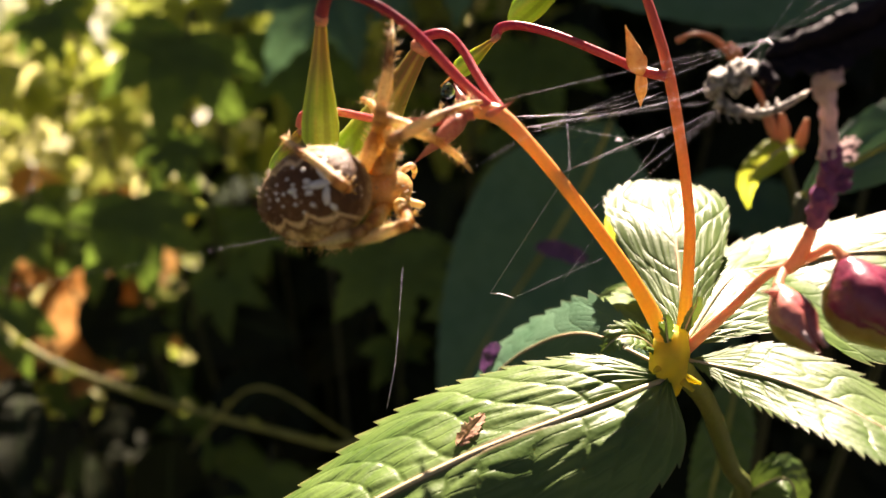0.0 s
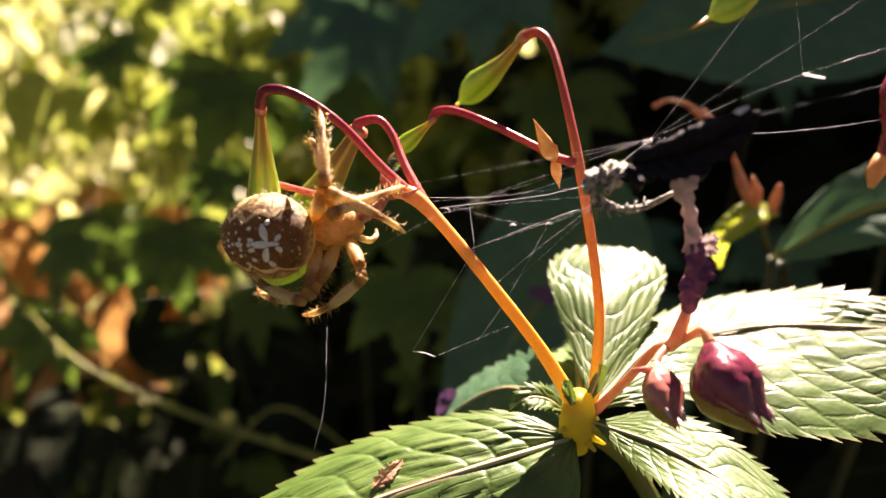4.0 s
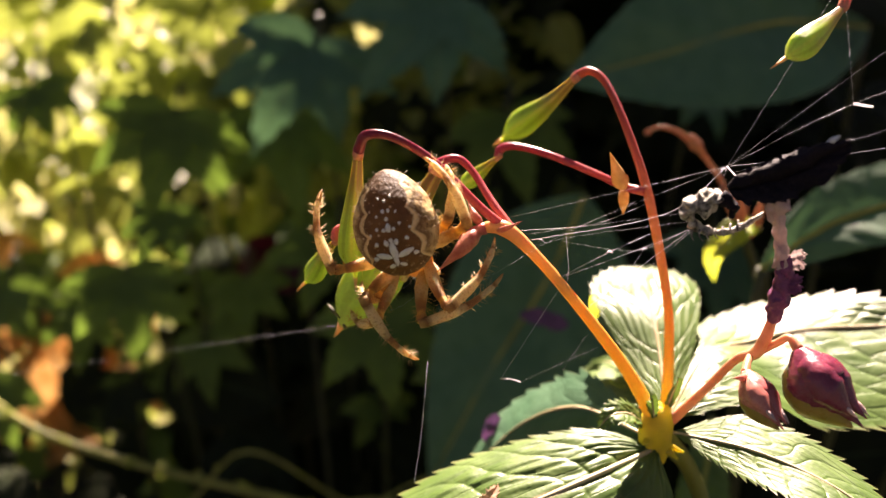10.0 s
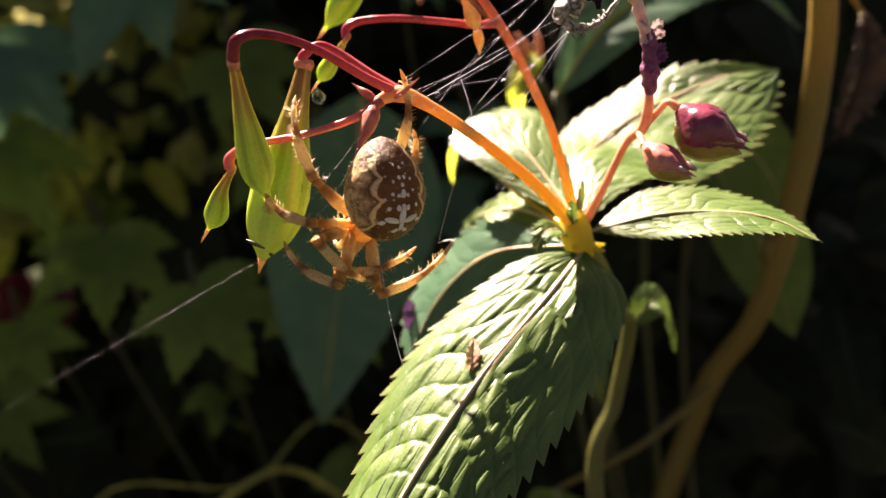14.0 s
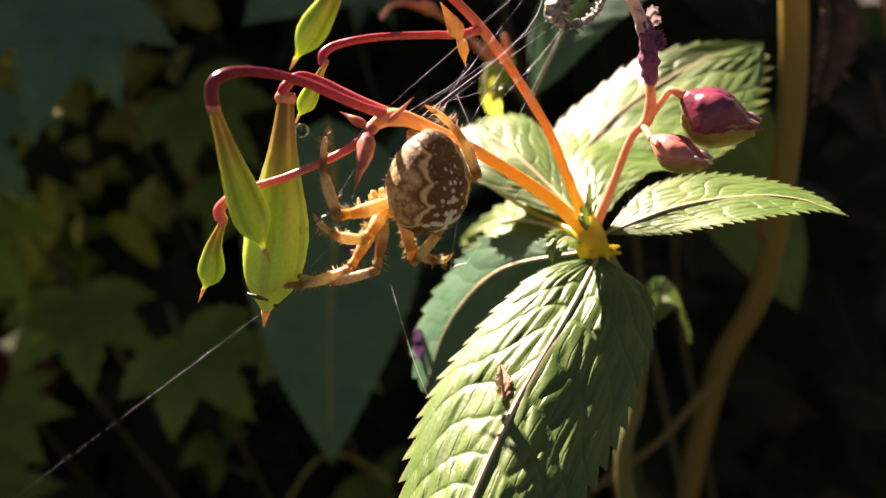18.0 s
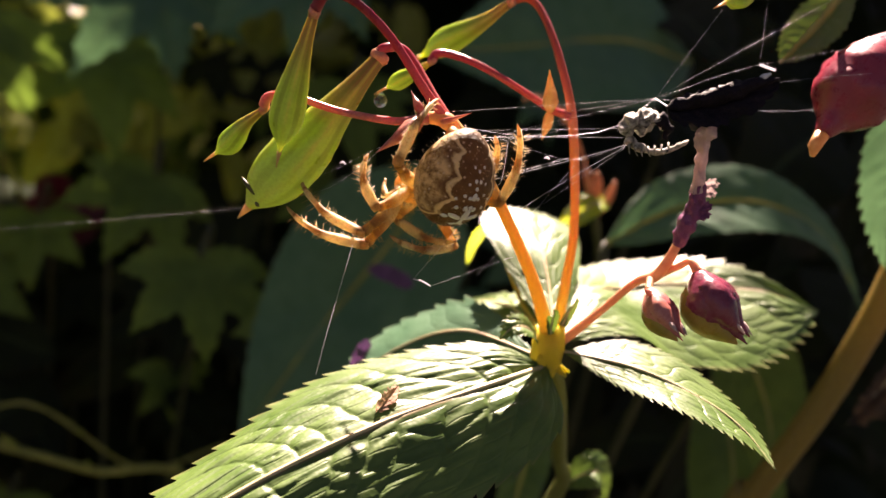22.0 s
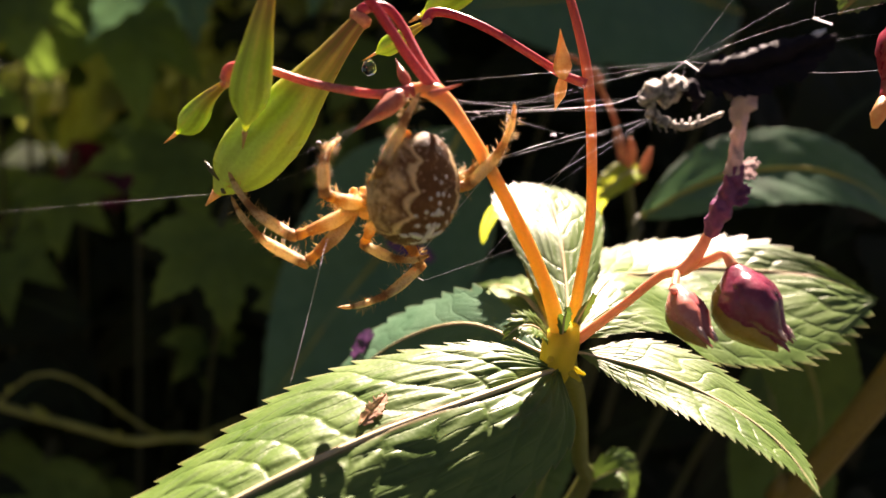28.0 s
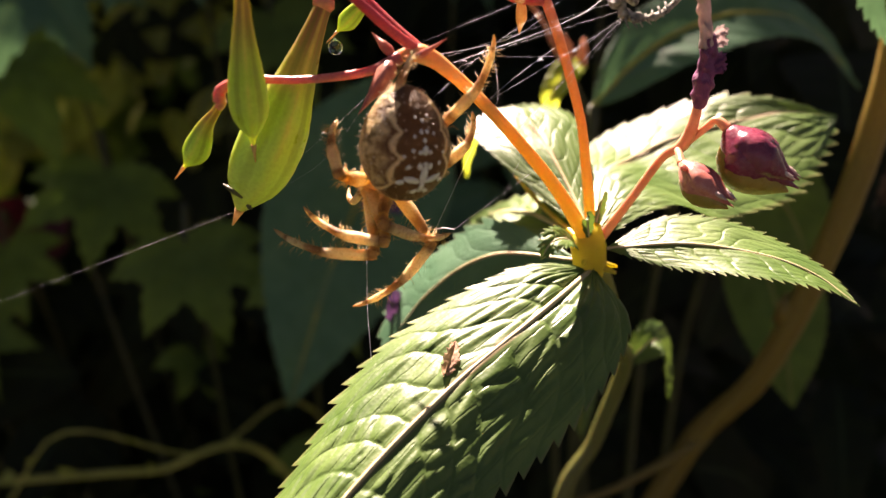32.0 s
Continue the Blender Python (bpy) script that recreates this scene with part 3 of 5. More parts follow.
stalk("peduncle", [V(2.62, 7.9, 95.98), V(2.66, 8.05, 96.92), V(2.58, 8.05, 97.63), V(2.35, 8.24, 98.81), V(2.18, 8.65, 99.55), V(2.03, 9.14, 100.08), V(1.87, 9.36, 100.25), V(1.7, 9.47, 100.19)],
             [0.075, 0.062, 0.056, 0.058, 0.05, 0.048, 0.055, 0.06], STALK, "slender orange flower stalk, red above")
stalk("pedicel", [V(2.3, 8.24, 98.88), V(2.06, 8.38, 98.93), V(1.81, 8.51, 99.04), V(1.26, 8.74, 99.26), V(0.88, 8.98, 99.35), V(0.67, 9.03, 99.33), V(0.61, 9.02, 99.22)],
           [0.055, 0.05, 0.045, 0.045, 0.048, 0.056, 0.058], PEDICEL, "red pod stalk")
stalk("peduncle", [V(2.62, 7.78, 96.0), V(2.93, 7.47, 96.62), V(3.13, 7.2, 97.11), V(3.26, 7.03, 97.26), V(3.3, 6.92, 97.48), V(3.34, 6.88, 97.73)],
             [0.065, 0.05, 0.048, 0.07, 0.065, 0.05], SALMON, "short salmon-pink stalk of the buds")
stalk("pedicel", [V(3.29, 7.05, 97.26), V(3.41, 6.85, 97.46), V(3.47, 6.74, 97.56), V(3.52, 6.62, 97.48)], [0.05, 0.042, 0.042, 0.06], SALMON)
stalk("pedicel", [V(3.22, 7.05, 97.22), V(3.12, 6.9, 97.2), V(3.05, 6.78, 97.15)], [0.045, 0.04, 0.05], SALMON)

pod(plant, [V(-1.09, 7.68, 99.52), V(-1.15, 7.82, 99.0), V(-1.2, 7.94, 98.42), V(-1.22, 8.06, 97.95)], 0.185, label="slim hanging green seed pod with dark seams")
big_pod = pod(plant, [V(-0.19, 8.4, 99.18), V(-0.59, 8.38, 98.54), V(-0.99, 8.39, 97.9), V(-1.46, 8.45, 97.2)], 0.34, label="large swollen green seed pod, brownish above", blunt=True)
pod(plant, [V(-1.43, 8.2, 98.4), V(-1.6, 8.33, 98.19), V(-1.73, 8.44, 97.95), V(-1.9, 8.55, 97.76)], 0.135, label="small yellow-green seed pod")
pod(plant, [V(0.61, 8.99, 99.22), V(0.46, 9.07, 99.08), V(0.27, 9.15, 98.91), V(0.12, 9.22, 98.78)], 0.11, label="small seed pod with a water drop")
pod(plant, [V(1.7, 9.47, 100.17), V(1.42, 9.76, 99.82), V(1.11, 10.12, 99.51), V(0.82, 10.44, 99.22)], 0.19, label="long green seed pod")

for a0, b0 in ((V(-1.58, 8.15, 97.62), V(-1.43, 8.1, 97.45)), (V(-1.4, 8.12, 97.36), V(-1.36, 8.12, 97.31))):
    bm = bmesh.new()
    tube(bm, [a0, a0.lerp(b0, 0.5) + V(0, -0.02, 0), b0], [0.012, 0.022, 0.01], 8, 0.4)
    part("dark_scar", bm, POD_SEAM, big_pod)

# drop hanging on the pod's beak
bm = bmesh.new()
bmesh.ops.create_uvsphere(bm, u_segments=24, v_segments=16, radius=0.085)
for v in bm.verts:
    if v.co.z > 0:
        v.co.z *= 1.35
        k = 1 - 0.55 * (v.co.z / 0.115) ** 2
        v.co.x *= k
        v.co.y *= k
    v.co += V(0.09, 9.23, 98.62)
single("water_drop", bm, WATER, (0.09, 9.23, 98.62), "clear hanging water drop on a pod tip", "water drop")


def bract(base, tip, width, mat, parent=None, label=""):
    bm = bmesh.new()
    d = (tip - base)
    nrm = d.cross(V(0.3, 1, 0.2)).cross(d) * -1
    tube(bm, smooth([base, base.lerp(tip, 0.35) + nrm.normalized() * width * 0.3, base.lerp(tip, 0.75) + nrm.normalized() * width * 0.1, tip], 6),
         [width * 0.36, width * 0.58, width * 0.5, width * 0.24, width * 0.1, width * 0.02], 12, 0.15, 3, 0.08)
    return part("bract", bm, mat, parent or plant, label)


bract(V(2.06, 8.36, 98.93), V(1.8, 8.06, 99.4), 0.17, BRACT, label="orange flame-shaped bract")
bract(V(2.08, 8.38, 98.9), V(2.16, 8.62, 98.5), 0.12, BRACT, label="orange drooping bract")
bract(V(0.22, 7.72, 98.6), V(-0.26, 7.5, 98.2), 0.17, BRACT_PINK, label="pink drooping bract")
bract(V(0.26, 7.76, 98.66), V(0.13, 7.95, 98.88), 0.09, BRACT_PINK, label="pink forked bract")
bract(V(0.42, 7.6, 98.62), V(0.66, 7.3, 98.8), 0.06, BRACT_PINK)


def bud(top, belly, tip, width, name, label, mat, olive):
    """A closed flower bud: a swollen body wrapped in folded petals, an olive pouch below, a pointed tip and pale petal rims."""
    d = tip - top
    bm = bmesh.new()
    tube(bm, smooth([top, top.lerp(belly, 0.6), belly, belly.lerp(tip, 0.55), tip], 8), [width * q for q in (0.25, 0.62, 0.9, 1.0, 0.98, 0.84, 0.55, 0.24, 0.1, 0.02)], 32, 0.04)
    ob = part(name, bm, mat, plant, label)
    side = d.cross(V(0, 0, 1)).normalized()
    up = side.cross(d).normalized()
    for k, (a, b, reach) in enumerate(((0.5, 0.5, 0.8), (-0.55, 0.4, 0.9), (0.05, -0.6, 0.9))):
        off = (side * a + up * b) * width * 0.62
        bm = bmesh.new()
        tube(bm, smooth([top.lerp(belly, 0.15) + off * 0.3, top.lerp(belly, 0.8) + off, belly.lerp(tip, 0.35) + off * 0.95, belly.lerp(tip, reach) + off * 0.75], 8),
             [width * q for q in ((0.16, 0.55, 0.68, 0.62, 0.4, 0.16, 0.02) if k < 2 else (0.2, 0.7, 0.86, 0.86, 0.66, 0.34, 0.03))], 24, 0.06)
        wrap = part("petal" if k < 2 else "sepal", bm, mat if k < 2 else olive, ob, "" if k < 2 else "olive lower sepal")
        if k < 2:
            bm = bmesh.new()
            e0 = belly.lerp(tip, reach) + off * 0.8
            tube(bm, smooth([belly.lerp(tip, 0.1) + off * 1.35, belly.lerp(tip, reach * 0.7) + off * 1.2, e0 + off * 0.25], 5), [0.012, 0.03, 0.02, 0.004], 8, 0.5)
            part("petal_rim", bm, WILT_PALE, wrap, "pale curled petal rim")
    return ob


bud(V(3.52, 6.62, 97.48), V(3.66, 6.36, 97.13), V(3.96, 6.02, 96.86), 0.3, "flower_bud", "dark purple closed flower bud", BUD, BUD_GREEN)
bud(V(3.05, 6.78, 97.17), V(3.1, 6.5, 96.95), V(3.2, 6.14, 96.8), 0.185, "flower_bud", "small reddish closed bud", RED_POD, BUD_GREEN)
bract(V(3.05, 6.76, 97.14), V(2.73, 6.42, 97.27), 0.07, BRACT_PINK)

# wilted flower above the bud stalk
bm = bmesh.new()
tube(bm, smooth([V(3.34, 6.87, 97.7), V(3.35, 6.84, 97.88), V(3.36, 6.8, 98.1), V(3.33, 6.75, 98.35), V(3.29, 6.72, 98.48)], 10), [0.05, 0.1, 0.115, 0.1, 0.08, 0.07], 20, 0.5)
wilted = part("wilted_flower", bm, WILT, plant, "shrivelled purple flower remains")
bm = bmesh.new()
tube(bm, smooth([V(3.3, 6.73, 98.38), V(3.25, 6.7, 98.62), V(3.18, 6.67, 98.83), V(3.13, 6.63, 99.02), V(3.18, 6.58, 99.18)], 10), [0.09, 0.065, 0.055, 0.065, 0.09, 0.12, 0.04], 18, 0.8)
part("wilted_tube", bm, WILT_PALE, wilted, "dry pale pinkish flower tube")
for k in range(7):
    z0 = 98.0 + k * 0.09
    bm = bmesh.new()
    sx = 1 if k % 3 else -1
    leaf_mesh(bm, [V(3.34, 6.72, z0), V(3.34 + 0.1 * sx, 6.68, z0 + 0.05), V(3.34 + 0.15 * sx, 6.65, z0 + 0.02 * (k % 4))], V(0.1, -1, 0.4), 0.06, teeth=5, veins=3, fold=0.3, quilt=0.02, tooth=0.03, seed=80 + k, nv=3)
    part("petal_fringe", bm, WILT_PALE if k > 3 else WILT, wilted)

# leaves of the whorl
leaf_part(plant, [V(2.42, 7.57, 95.78), V(1.38, 7.15, 95.64), V(0.09, 6.85, 95.28), V(-1.31, 6.4, 94.77), V(-2.73, 5.75, 94.12), V(-3.92, 5.17, 93.36)], (0.05, -0.45, 0.89), 1.1,
          label="large saw-edged green leaf with pillowed veins", rib=0.036, teeth=30, veins=15, fold=0.22, quilt=0.05, tooth=0.1, seed=3, nv=42, fine=3,
          edges=([V(2.42, 7.57, 95.78), V(1.5, 7.93, 95.89), V(-0.26, 8.0, 95.32), V(-1.59, 7.22, 94.7), V(-2.89, 6.15, 94.06), V(-3.92, 5.17, 93.36)],
                 [V(2.42, 7.57, 95.78), V(2.33, 6.73, 95.35), V(1.17, 6.25, 94.76), V(-0.47, 5.89, 94.36), V(-2.29, 5.44, 93.88), V(-3.92, 5.17, 93.36)]))
leaf_part(plant, [V(2.58, 7.6, 95.98), V(3.27, 6.98, 96.08), V(3.88, 6.42, 95.98), V(4.2, 5.95, 95.83), V(4.33, 5.43, 95.6)], (-0.1, -0.35, 0.93), 0.4,
          label="narrow saw-edged leaf", rib=0.02, teeth=24, veins=10, fold=-0.05, quilt=0.015, tooth=0.07, seed=5, nv=30, fine=3,
          edges=([V(2.58, 7.6, 95.98), V(3.35, 7.49, 96.23), V(3.93, 7.06, 96.18), V(4.33, 6.55, 95.96), V(4.47, 5.99, 95.76), V(4.33, 5.43, 95.6)],
                 [V(2.58, 7.6, 95.98), V(2.96, 6.89, 95.91), V(3.40, 6.26, 95.93), V(3.83, 5.88, 95.86), V(4.13, 5.64, 95.77), V(4.33, 5.43, 95.6)]))
leaf_part(plant, [V(2.62, 7.9, 96.0), V(2.78, 8.6, 96.4), V(2.9, 9.4, 96.85), V(2.98, 10.1, 97.12), V(3.0, 10.5, 97.2)], (0.1, -0.5, 0.85), 0.78,
          label="broad upright young leaf", rib=0.02, teeth=20, veins=8, fold=0.1, quilt=0.021, tooth=0.06, seed=7, nv=36, fine=3,
          edges=([V(2.62, 7.9, 96.0), V(2.42, 8.8, 96.35), V(2.2, 9.7, 96.8), V(2.24, 10.3, 97.0), V(2.6, 10.55, 97.14), V(3.0, 10.5, 97.2)],
                 [V(2.62, 7.9, 96.0), V(3.2, 8.7, 96.32), V(3.62, 9.5, 96.72), V(3.82, 10.2, 96.96), V(3.5, 10.55, 97.1), V(3.0, 10.5, 97.2)]))
leaf_part(plant, [V(2.6, 7.86, 95.98), V(3.5, 8.9, 96.38), V(4.35, 9.42, 96.33), V(5.12, 9.48, 96.45), V(5.98, 9.36, 96.53), V(6.81, 9.06, 96.6), V(7.55, 8.6, 96.5)], (0.0, -0.45, 0.89), 1.2,
          label="large saw-edged leaf shining in the sun", rib=0.03, teeth=22, veins=12, fold=0.14, quilt=0.027, tooth=0.13, seed=9, nv=40, fine=3,
          edges=([V(2.6, 7.86, 95.98), V(3.3, 9.5, 96.3), V(4.5, 10.45, 96.4), V(5.5, 10.4, 96.6), V(6.2, 9.92, 96.82), V(6.9, 9.2, 96.8), V(7.55, 8.6, 96.5)],
                 [V(2.6, 7.86, 95.98), V(3.9, 8.0, 96.1), V(4.6, 7.9, 95.78), V(5.2, 7.87, 95.76), V(5.85, 7.95, 95.76), V(6.7, 8.2, 96.02), V(7.55, 8.6, 96.5)]))
# same plant's leaf in the bluish copy: its shade is put into the colour
leaf_part(plant, [V(2.4, 7.8, 95.8), V(1.75, 9.0, 95.62), V(1.05, 9.75, 94.95), V(0.33, 10.15, 93.95)], (-0.35, -0.75, 0.5), 0.62, material=LEAF_PALE,
          label="saw-edged leaf with bluish shade put into its colour", teeth=14, veins=9, fold=0.05, quilt=0.014, tooth=0.17, seed=11, rib=0.025,
          edges=([V(2.4, 7.8, 95.8), V(2.0, 9.3, 95.95), V(1.25, 10.4, 95.12), V(0.65, 10.55, 94.4), V(0.33, 10.15, 93.95)], [V(2.4, 7.8, 95.8), V(1.7, 8.6, 95.1), V(1.05, 9.2, 94.5), V(0.55, 9.8, 94.0), V(0.33, 10.15, 93.95)]))
leaf_part(plant, [V(2.5, 8.1, 95.98), V(2.58, 9.3, 95.9), V(2.66, 10.4, 95.6), V(2.63, 11.6, 95.08)], (-0.25, -0.35, 0.9), 0.5,
          label="jagged young leaf behind the node", teeth=11, veins=8, fold=0.1, quilt=0.04, tooth=0.2, seed=12)
leaf_part(plant, [V(4.34, 9.6, 92.66), V(4.85, 9.45, 93.05), V(5.2, 9.6, 92.4), V(5.45, 9.8, 91.4)], (0.1, -0.6, 0.8), 0.34,
          label="small drooping side leaf", rib=0.025, teeth=14, veins=8, fold=0.2, quilt=0.03, tooth=0.06, seed=14)
leaf_part(plant, [NODE + V(-0.1, 0.05, 0.0), V(2.05, 7.6, 96.25), V(1.8, 7.5, 96.3), V(1.62, 7.45, 96.15)], (0, -0.5, 0.85), 0.17,
          label="tiny saw-edged leaf at the node", rib=0.02, teeth=12, veins=7, fold=0.2, quilt=0.02, tooth=0.06, seed=13)

leaf_part(plant, [V(2.6, 11.1, 96.75), V(2.58, 11.25, 96.5), V(2.62, 11.5, 96.15), V(2.73, 11.8, 95.78)], (0.3, -0.9, 0.3), 0.17, material=LEAF_YOUNG,
          label="narrow yellow-green hanging leaf", rib=0.02, teeth=10, veins=6, fold=0.2, quilt=0.02, tooth=0.02, seed=15)
stalk("leaf_stalk", [V(2.6, 11.1, 96.75), V(2.7, 10.5, 96.55), V(2.6, 9.2, 96.15), NODE + V(0.05, 0.2, 0)], [0.025, 0.03, 0.04], STALK)
leaf_part(plant, [NODE + V(0.1, 0.05, 0.1), V(2.62, 7.75, 96.4), V(2.66, 7.7, 96.6), V(2.62, 7.6, 96.72)], (0.3, -0.9, 0.2), 0.08,
          label="tiny pale leaflet at the node", rib=0.015, teeth=8, veins=5, fold=0.3, quilt=0.01, tooth=0.02, seed=16)
leaf_part(plant, [NODE + V(-0.05, -0.1, 0.15), V(2.3, 7.5, 96.42), V(2.26, 7.42, 96.55), V(2.2, 7.36, 96.58)], (-0.3, -0.8, 0.4), 0.07,
          label="tiny pale leaflet at the node", rib=0.015, teeth=8, veins=5, fold=0.3, quilt=0.01, tooth=0.02, seed=17)

# brown flake on the big leaf
bm = bmesh.new()
leaf_mesh(bm, [V(0.1, 7.0, 95.33), V(0.2, 7.08, 95.43), V(0.32, 7.2, 95.5), V(0.42, 7.34, 95.53)], (0.2, -0.5, 0.85), 0.075, teeth=8, veins=4, fold=0.7, quilt=0.02, tooth=0.02, rag=0.05, seed=19, nv=5)
single("dry_flake", bm, FLAKE, (0.13, 6.97, 95.5), "brown dry flake lying on the big leaf", "plant debris")

# ---- rotten petal and insect husk caught in the web ----
petal = thing("rotten_petal", (3.1, 6.7, 99.4), "black rotten petal with a mouldy white tip, caught in the web", "petal")
bm = bmesh.new()
leaf_mesh(bm, [V(2.68, 6.77, 99.2), V(2.93, 6.67, 99.28), V(3.17, 6.55, 99.4), V(3.4, 6.42, 99.55), V(3.6, 6.3, 99.71)], V(0.15, -0.85, 0.5), 0.21, teeth=12, veins=4, fold=0.3, quilt=0.03, tooth=0.03, rag=0.1, shape=(0.8, 0.6), seed=71, nv=8, skew=0.2)
part("blade", bm, BLACK, petal)
bm = bmesh.new()
tube(bm, smooth([V(2.66, 6.76, 99.22), V(2.78, 6.71, 99.3), V(3.0, 6.61, 99.4), V(3.22, 6.49, 99.53), V(3.42, 6.38, 99.66), V(3.6, 6.3, 99.74)], 8), [0.02, 0.06, 0.09, 0.09, 0.06, 0.02], 12, 0.8)
part("rolled_edge", bm, BLACK, petal)
bm = bmesh.new()
tube(bm, smooth([V(3.0, 6.74, 99.34), V(3.15, 6.78, 99.22), V(3.27, 6.82, 99.12), V(3.3, 6.8, 99.02)], 6), [0.05, 0.13, 0.12, 0.04], 12, 0.7)
part("lower_lobe", bm, BLACK, petal)
bm = bmesh.new()
tube(bm, smooth([V(3.38, 6.42, 99.64), V(3.45, 6.38, 99.7), V(3.52, 6.35, 99.78)], 6), [0.02, 0.05, 0.045, 0.015], 12, 1.6)
part("mould", bm, MOULD, petal, "white mouldy tuft")
husk = thing("insect_husk", (2.5, 6.86, 98.96), "mottled grey dried insect husk caught in the web", "insect husk")
bm = bmesh.new()
tube(bm, smooth([V(2.3, 6.9, 98.86), V(2.36, 6.88, 99.0), V(2.5, 6.86, 99.06), V(2.64, 6.84, 99.08), V(2.74, 6.83, 99.0)], 10), [0.04, 0.09, 0.115, 0.1, 0.07, 0.02], 24, 1.1)
part("body", bm, HUSK, husk)
bm = bmesh.new()
tube(bm, smooth([V(2.34, 6.88, 98.84), V(2.5, 6.84, 98.76), V(2.7, 6.82, 98.74), V(2.9, 6.84, 98.8), V(3.05, 6.86, 98.88), V(3.12, 6.89, 98.92)], 8), [0.06, 0.05, 0.035, 0.03, 0.028, 0.012], 14, 0.9)
part("curled_limb", bm, HUSK, husk)
bm = bmesh.new()
tube(bm, smooth([V(2.6, 6.8, 99.12), V(2.74, 6.77, 99.02), V(2.72, 6.76, 98.9)], 6), [0.06, 0.06, 0.02], 10, 0.9)
part("limb", bm, BLACK, husk)
for k in range(7):
    bm = bmesh.new()
    b0 = V(2.34 + 0.08 * k, 6.8, 98.78 - 0.01 * k + 0.004 * k * k)
    tube(bm, smooth([b0, b0 + V(-0.02, -0.05, -0.05), b0 + V(0.02 * (k % 2), -0.06, -0.1)], 4), [0.014, 0.01, 0.004], 6)
    part("bristle_leg", bm, HUSK, husk)

# ---- web ----
web = thing("spider_web", tuple(FORK), "fine torn spider web between the stalks and the wilted flower", "web")


def strand(pts, r=0.0005, sag=0.0):
    line = smooth([V(*p) for p in pts], 4)
    for i, p in enumerate(line):
        p.z -= sag * 4 * (i / (len(line) - 1)) * (1 - i / (len(line) - 1))
    bm = bmesh.new()
    tube(bm, line, [r], 4)
    part("strand", bm, SILK, web)


strand([(0.6, 7.62, 98.55), (2.4, 6.9, 98.95)])
strand([(0.75, 7.6, 98.42), (1.3, 7.3, 98.62), (2.42, 6.9, 98.85)])
strand([(1.0, 7.4, 98.58), (2.96, 7.5, 99.3)])
strand([(0.55, 7.66, 98.75), (2.96, 7.5, 99.3)])
strand([(0.2, 7.1, 98.2), (1.02, 7.34, 98.58), (2.2, 8.15, 98.8)])
strand([(1.02, 7.34, 98.58), (1.5, 7.2, 98.5), (1.95, 7.1, 98.5), (2.45, 6.88, 98.82)])
strand([(2.45, 6.88, 98.82), (1.6, 7.45, 97.7)])
strand([(1.95, 7.1, 98.5), (1.55, 7.5, 97.5), (1.2, 7.55, 96.9)])
strand([(1.15, 7.32, 98.6), (1.2, 7.4, 98.1), (1.1, 7.5, 97.9), (0.49, 7.74, 96.73)], 0.0016)
strand([(0.49, 7.74, 96.73), (0.62, 7.78, 96.7), (0.74, 7.81, 96.64)], 0.005)
strand([(0.74, 7.81, 96.64), (1.6, 7.5, 97.2)])
strand([(2.96, 7.5, 99.3), (5.2, 7.6, 100.9)])
strand([(2.96, 7.5, 99.3), (4.41, 7.67, 99.93), (7.0, 8.0, 100.7)])
strand([(3.0, 7.4, 99.25), (3.7, 6.5, 99.7), (6.5, 7.0, 100.3)])
strand([(2.96, 7.5, 99.3), (2.24, 8.16, 98.95)])
strand([(2.96, 7.5, 99.3), (2.6, 6.85, 99.1)])
strand([(4.41, 7.67, 99.93), (4.6, 7.6, 99.9)], 0.014)
strand([(4.1, 7.6, 101.2), (4.41, 7.67, 99.93)])
strand([(-1.5, 8.62, 97.15), (-9.2, 14.3, 94.05)], 0.0006)
strand([(0.2, 7.7, 98.5), (-0.5, 8.1, 97.9), (-1.0, 8.4, 97.5)])
strand([(-0.25, 7.5, 98.2), (-0.6, 7.9, 97.7), (-1.0, 8.3, 97.4)])
strand([(-0.4, 7.3, 97.2), (-0.5, 7.4, 96.2), (-0.6, 7.2, 95.7)], 0.0018)
strand([(2.9, 6.9, 99.2), (2.96, 7.5, 99.3)], 0.008)

rw = random.Random(5)
HOOKS = [[(0.55, 7.64, 98.6), (0.8, 7.6, 98.4), (1.1, 7.52, 98.05), (1.4, 7.5, 97.65)], [(2.3, 6.92, 98.9), (2.4, 6.9, 98.78), (2.6, 6.86, 99.15), (2.25, 8.1, 98.75), (2.45, 8.0, 97.9), (2.35, 8.08, 98.4)]]
for k in range(4):
    a, b = V(*rw.choice(HOOKS[0])), V(*rw.choice(HOOKS[1]))
    mid = a.lerp(b, rw.uniform(0.3, 0.7)) + V(rw.uniform(-0.05, 0.05), rw.uniform(-0.1, 0.1), rw.uniform(-0.12, 0.06))
    strand([tuple(a), tuple(mid), tuple(b)], rw.choice((0.0009, 0.0012, 0.0016)))
HUB = (2.96, 7.5, 99.3)
for k in range(2):
    far = (rw.uniform(4.5, 8), rw.uniform(7.4, 8.6), rw.uniform(99.5, 101.4))
    strand([HUB, (HUB[0] * 0.5 + far[0] * 0.5, HUB[1] * 0.5 + far[1] * 0.5, HUB[2] * 0.5 + far[2] * 0.5 - rw.uniform(0, 0.12)), far], 0.0009)
for k in range(1):
    strand([HUB, (rw.uniform(2.2, 2.5), rw.uniform(7.0, 8.1), rw.uniform(98.7, 99.3)), tuple(V(*rw.choice(HOOKS[0])) + V(0, 0, 0.1))], 0.0016)
